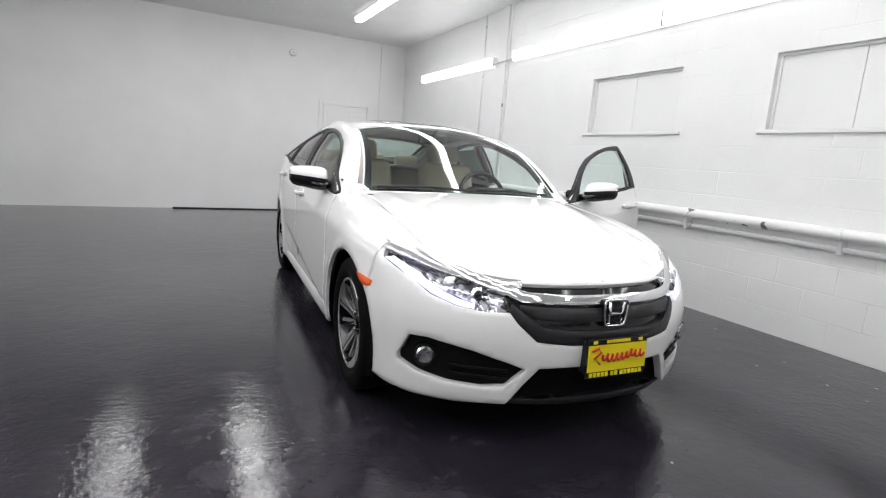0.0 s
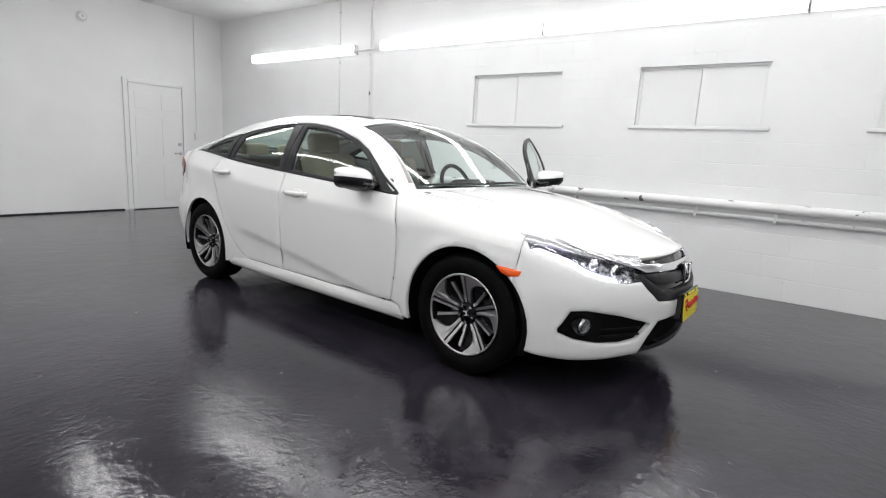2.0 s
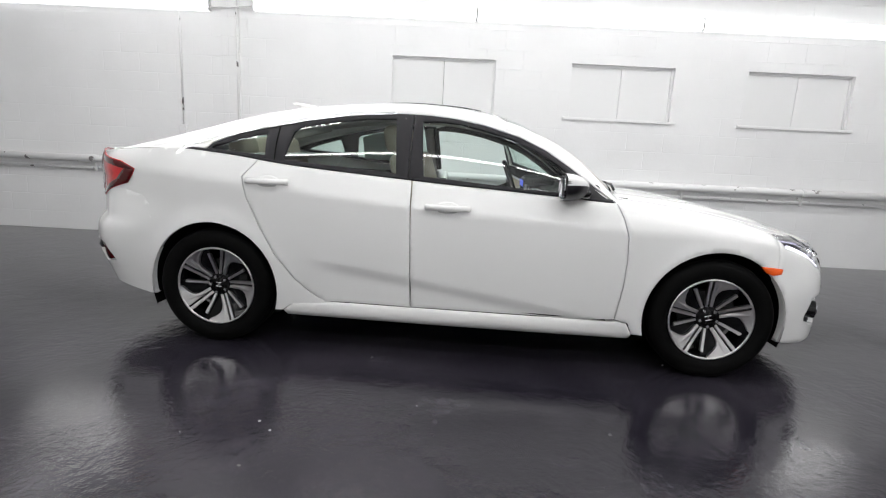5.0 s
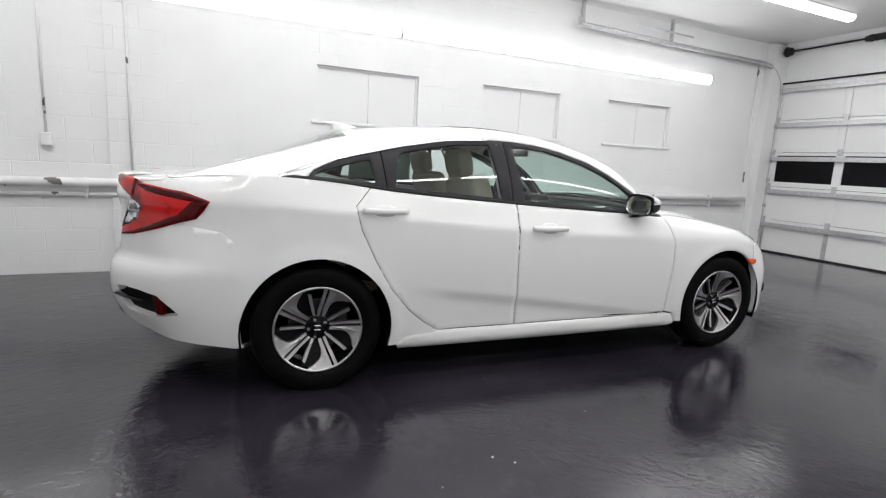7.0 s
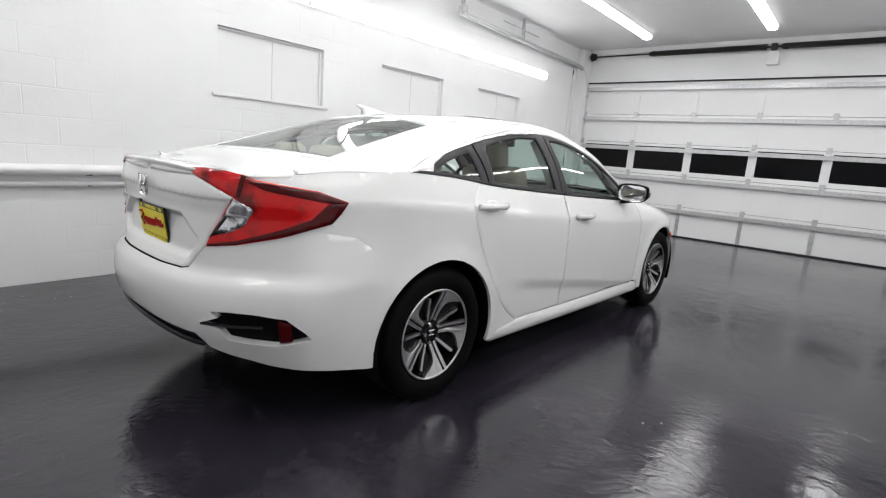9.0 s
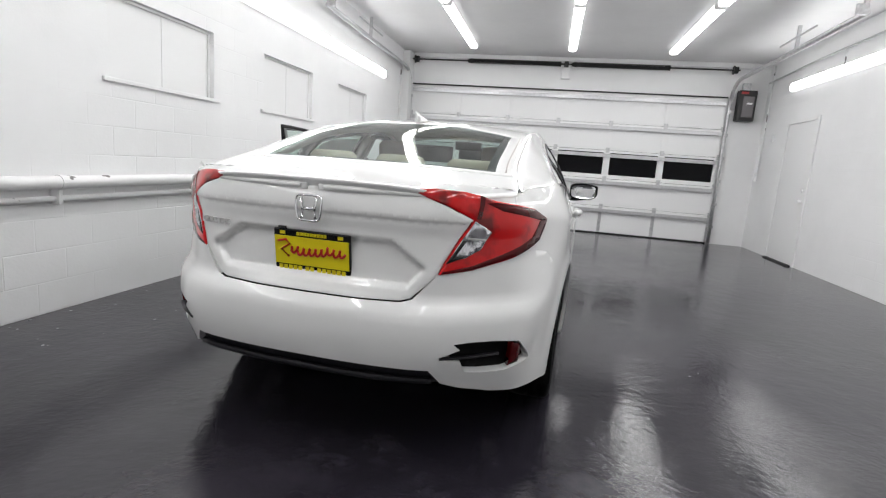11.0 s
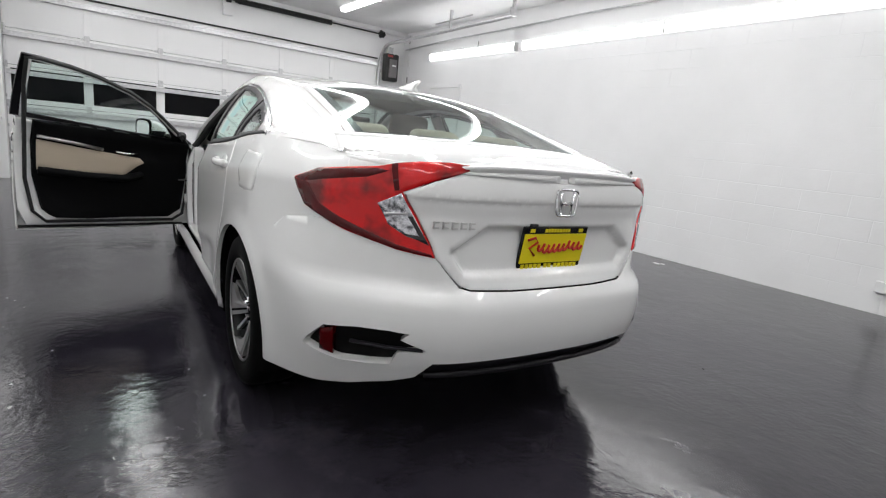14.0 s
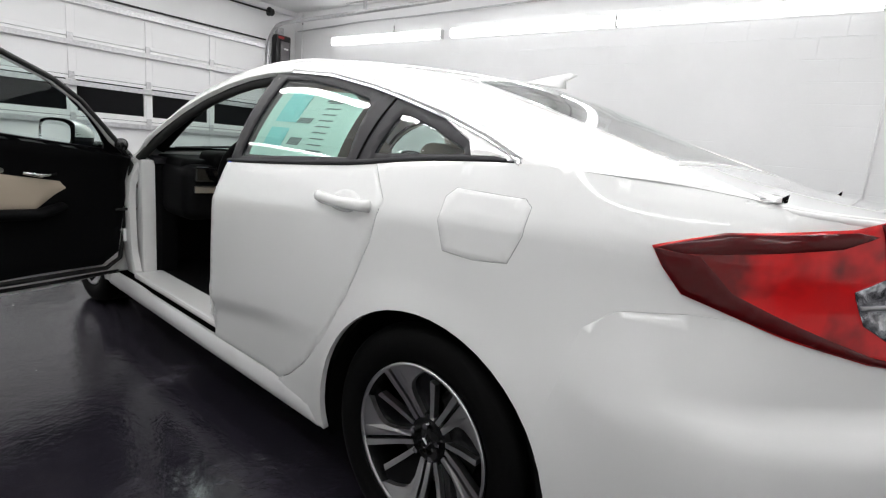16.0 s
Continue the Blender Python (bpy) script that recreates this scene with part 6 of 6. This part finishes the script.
for sx in (-1, 1):
    C = cabin(sx)
    run = [C(y, z) - Vector((sx * 0.045, 0, 0)) for y, z in ((0.31, 0.96), (0.32, 1.1), (0.335, 1.28))]
    part("pillar_trim", tube(bmesh.new(), run, 0.035, 8), HEADLINER, car, smooth=True)
    run = [roof(s, sx * 0.93) - Vector((0, 0, 0.03)) for s in np.linspace(0.1, 1.0, 9)]
    part("pillar_trim", tube(bmesh.new(), run, 0.028, 8), HEADLINER if sx < 0 else DASH, car, smooth=True)
    run = [roof(s, sx * 0.93) - Vector((0, 0, 0.035)) for s in np.linspace(2.0, 2.95, 9)]
    part("pillar_trim", tube(bmesh.new(), run, 0.035, 8), HEADLINER, car, smooth=True)
    part("rear_door_board", sheet([(0.30, 0.93), (0.30, 0.36), (0.72, 0.36), (0.95, 0.55), (1.05, 0.93)], lambda y, z: side(sx)(u_y(y), z) - Vector((sx * 0.07, 0, 0)), 0.08, edge=0.006, depth=0.03, centre=(sx * 3.0, 0, 0.6)), DASH, car, smooth=True)


def cushion(bm, lo, hi, bevel):
    return box(bm, lo, hi, bevel=bevel)


def soft_box(lo, hi, r):
    bm = bmesh.new()
    lo, hi = Vector(lo), Vector(hi)
    bmesh.ops.create_cube(bm, size=1, matrix=Matrix.Translation((lo + hi) / 2) @ Matrix.Diagonal((*(hi - lo), 1)))
    bmesh.ops.bevel(bm, geom=list(bm.edges), offset=r, segments=4, affect="EDGES", profile=0.5)
    return bm


for x in (-0.37, 0.37):
    bm = soft_box((x - 0.25, -0.30, 0.42), (x + 0.25, 0.24, 0.58), 0.06)
    seat = part("front_seat", bm, BEIGE, car, "ivory cloth front seat with a headrest", True)
    bm = soft_box((-0.24, -0.065, 0.0), (0.24, 0.075, 0.60), 0.06)
    bm.transform(Matrix.Translation((x, 0.20, 0.54)) @ pose(0, 0, 0, -18, 0, 0))
    part("backrest", bm, BEIGE, seat, smooth=True)
    bm = soft_box((-0.135, -0.05, 0.0), (0.135, 0.055, 0.17), 0.045)
    bm.transform(Matrix.Translation((x, 0.415, 1.10)) @ pose(0, 0, 0, -12, 0, 0))
    part("headrest", bm, BEIGE, seat, smooth=True)
    part("seat_base", box(bmesh.new(), (x - 0.22, -0.24, 0.30), (x + 0.22, 0.22, 0.43), bevel=0.02), DASH, seat)
    for dx in (-0.05, 0.05):
        part("headrest_post", rod(bmesh.new(), (x + dx, 0.39, 1.05), (x + dx, 0.415, 1.13), 0.007, 8), CHROME, seat)
bench = part("rear_seat", soft_box((-0.62, 0.78, 0.40), (0.62, 1.22, 0.56), 0.06), BEIGE, car, "ivory cloth rear bench", True)
bm = soft_box((-0.62, -0.07, 0.0), (0.62, 0.07, 0.56), 0.05)
bm.transform(Matrix.Translation((0, 1.18, 0.52)) @ pose(0, 0, 0, -24, 0, 0))
part("backrest", bm, BEIGE, bench, smooth=True)
for x in (-0.38, 0.0, 0.38):
    bm = soft_box((-0.13, -0.045, 0.0), (0.13, 0.05, 0.13), 0.04)
    bm.transform(Matrix.Translation((x, 1.38, 1.035)) @ pose(0, 0, 0, -10, 0, 0))
    part("headrest", bm, BEIGE, bench, smooth=True)
# dashboard
dash = part("dashboard", soft_box((-0.70, -0.86, 0.62), (0.70, -0.42, 0.90), 0.06), DASH, car, "black dashboard with silver trim", True)
part("dash_top", soft_box((-0.68, -0.93, 0.86), (0.68, -0.50, 0.925), 0.03), DASH, dash, smooth=True)
part("trim_band", box(bmesh.new(), (-0.66, -0.425, 0.765), (0.66, -0.408, 0.800), bevel=0.006), MACHINED, dash, "silver trim band")
part("gauge_hood", soft_box((0.18, -0.62, 0.88), (0.56, -0.40, 0.97), 0.04), DASH, dash, smooth=True)
part("gauge", box(bmesh.new(), (0.24, -0.402, 0.90), (0.50, -0.396, 0.945), bevel=0.002), BLUE_LED, dash, "blue-lit gauge")
part("screen", box(bmesh.new(), (-0.10, -0.42, 0.80), (0.12, -0.404, 0.93), bevel=0.006), GLOSSBLACK, dash)
for x in (-0.60, 0.60):
    part("air_vent", box(bmesh.new(), (x - 0.06, -0.424, 0.82), (x + 0.06, -0.404, 0.895), bevel=0.01), GLOSSBLACK, dash)
part("centre_console", soft_box((-0.11, -0.55, 0.30), (0.11, 0.35, 0.62), 0.04), DASH, car, smooth=True)
m = Matrix.Translation((0.38, -0.33, 0.895)) @ pose(0, 0, 0, 68, 0, 0)
bm = tube(bmesh.new(), [(0.185 * cos(t), 0.185 * sin(t), 0) for t in np.linspace(0, 2 * pi, 40)[:-1]], 0.016, 10, closed=True)
bm.transform(m)
wheel_rim = part("steering_wheel", bm, DASH, car, "black steering wheel with silver spokes", True)
bm = rod(bmesh.new(), (0, 0, -0.03), (0, 0, 0.02), 0.06, 24)
box(bm, (-0.175, -0.022, -0.012), (0.175, 0.022, 0.008), bevel=0.006)
box(bm, (-0.022, -0.175, -0.012), (0.022, 0.0, 0.008), bevel=0.006)
bm.transform(m)
part("spokes", bm, SATINBLACK, wheel_rim)
bm = bmesh.new()
box(bm, (-0.15, -0.018, 0.0085), (-0.075, -0.008, 0.014), bevel=0.002)
box(bm, (0.075, -0.018, 0.0085), (0.15, -0.008, 0.014), bevel=0.002)
bm.transform(m)
part("silver_accent", bm, MACHINED, wheel_rim)
bm = rod(bmesh.new(), (0, 0, -0.30), (0, 0, -0.03), 0.035, 16)
bm.transform(m)
part("column", bm, DASH, wheel_rim)
bm = soft_box((-0.11, -0.014, -0.035), (0.11, 0.014, 0.035), 0.013)
bm.transform(Matrix.Translation((0, -0.20, 1.285)))
mirror_in = part("rear_view_mirror", bm, PLASTIC_BLACK, car, smooth=True)
part("mount", rod(bmesh.new(), (0, -0.21, 1.30), (0, -0.25, 1.345), 0.012, 8), PLASTIC_BLACK, mirror_in)
for x in (-0.05, 0.05):
    part("reading_lamp", box(bmesh.new(), (x - 0.025, -0.02, 1.362), (x + 0.025, 0.02, 1.372)), material("cabin_lamp", (1.0, 0.78, 0.55), 0.4, 0.0, 6.0), car, "lit warm reading lamp")

# price sheet inside the left rear window
CL = cabin(1)
page = [(0.385, 1.014), (0.415, 1.27), (0.80, 1.248), (0.90, 1.208), (0.90, 1.036)]
sheet_ob = part("price_sheet", sheet(page, CL, 0.05, edge=0, depth=0, off=-0.014, centre=(0, 0, 0.9)), STICKER_A, car, "pale green printed price sheet inside the rear window", True)
blocks = [(0.47, 1.14, 0.60, 1.245, STICKER_B), (0.455, 1.05, 0.57, 1.12, STICKER_B), (0.60, 1.14, 0.68, 1.158, STICKER_C), (0.61, 1.185, 0.70, 1.20, STICKER_A), (0.60, 1.065, 0.67, 1.09, STICKER_C), (0.70, 1.215, 0.78, 1.225, STICKER_C), (0.72, 1.05, 0.80, 1.056, STICKER_C)]
for y in np.linspace(1.05, 1.21, 9):
    blocks.append((0.715, y, 0.79, y + 0.004, STICKER_C))
for ya, za, yb_, zb, mat in blocks:
    part("print_block", sheet([(ya, za), (yb_, za), (yb_ + 0.012, zb), (ya + 0.012, zb)], CL, 0.05, edge=0, depth=0, off=-0.0125, centre=(0, 0, 0.9)), mat, sheet_ob, smooth=True)
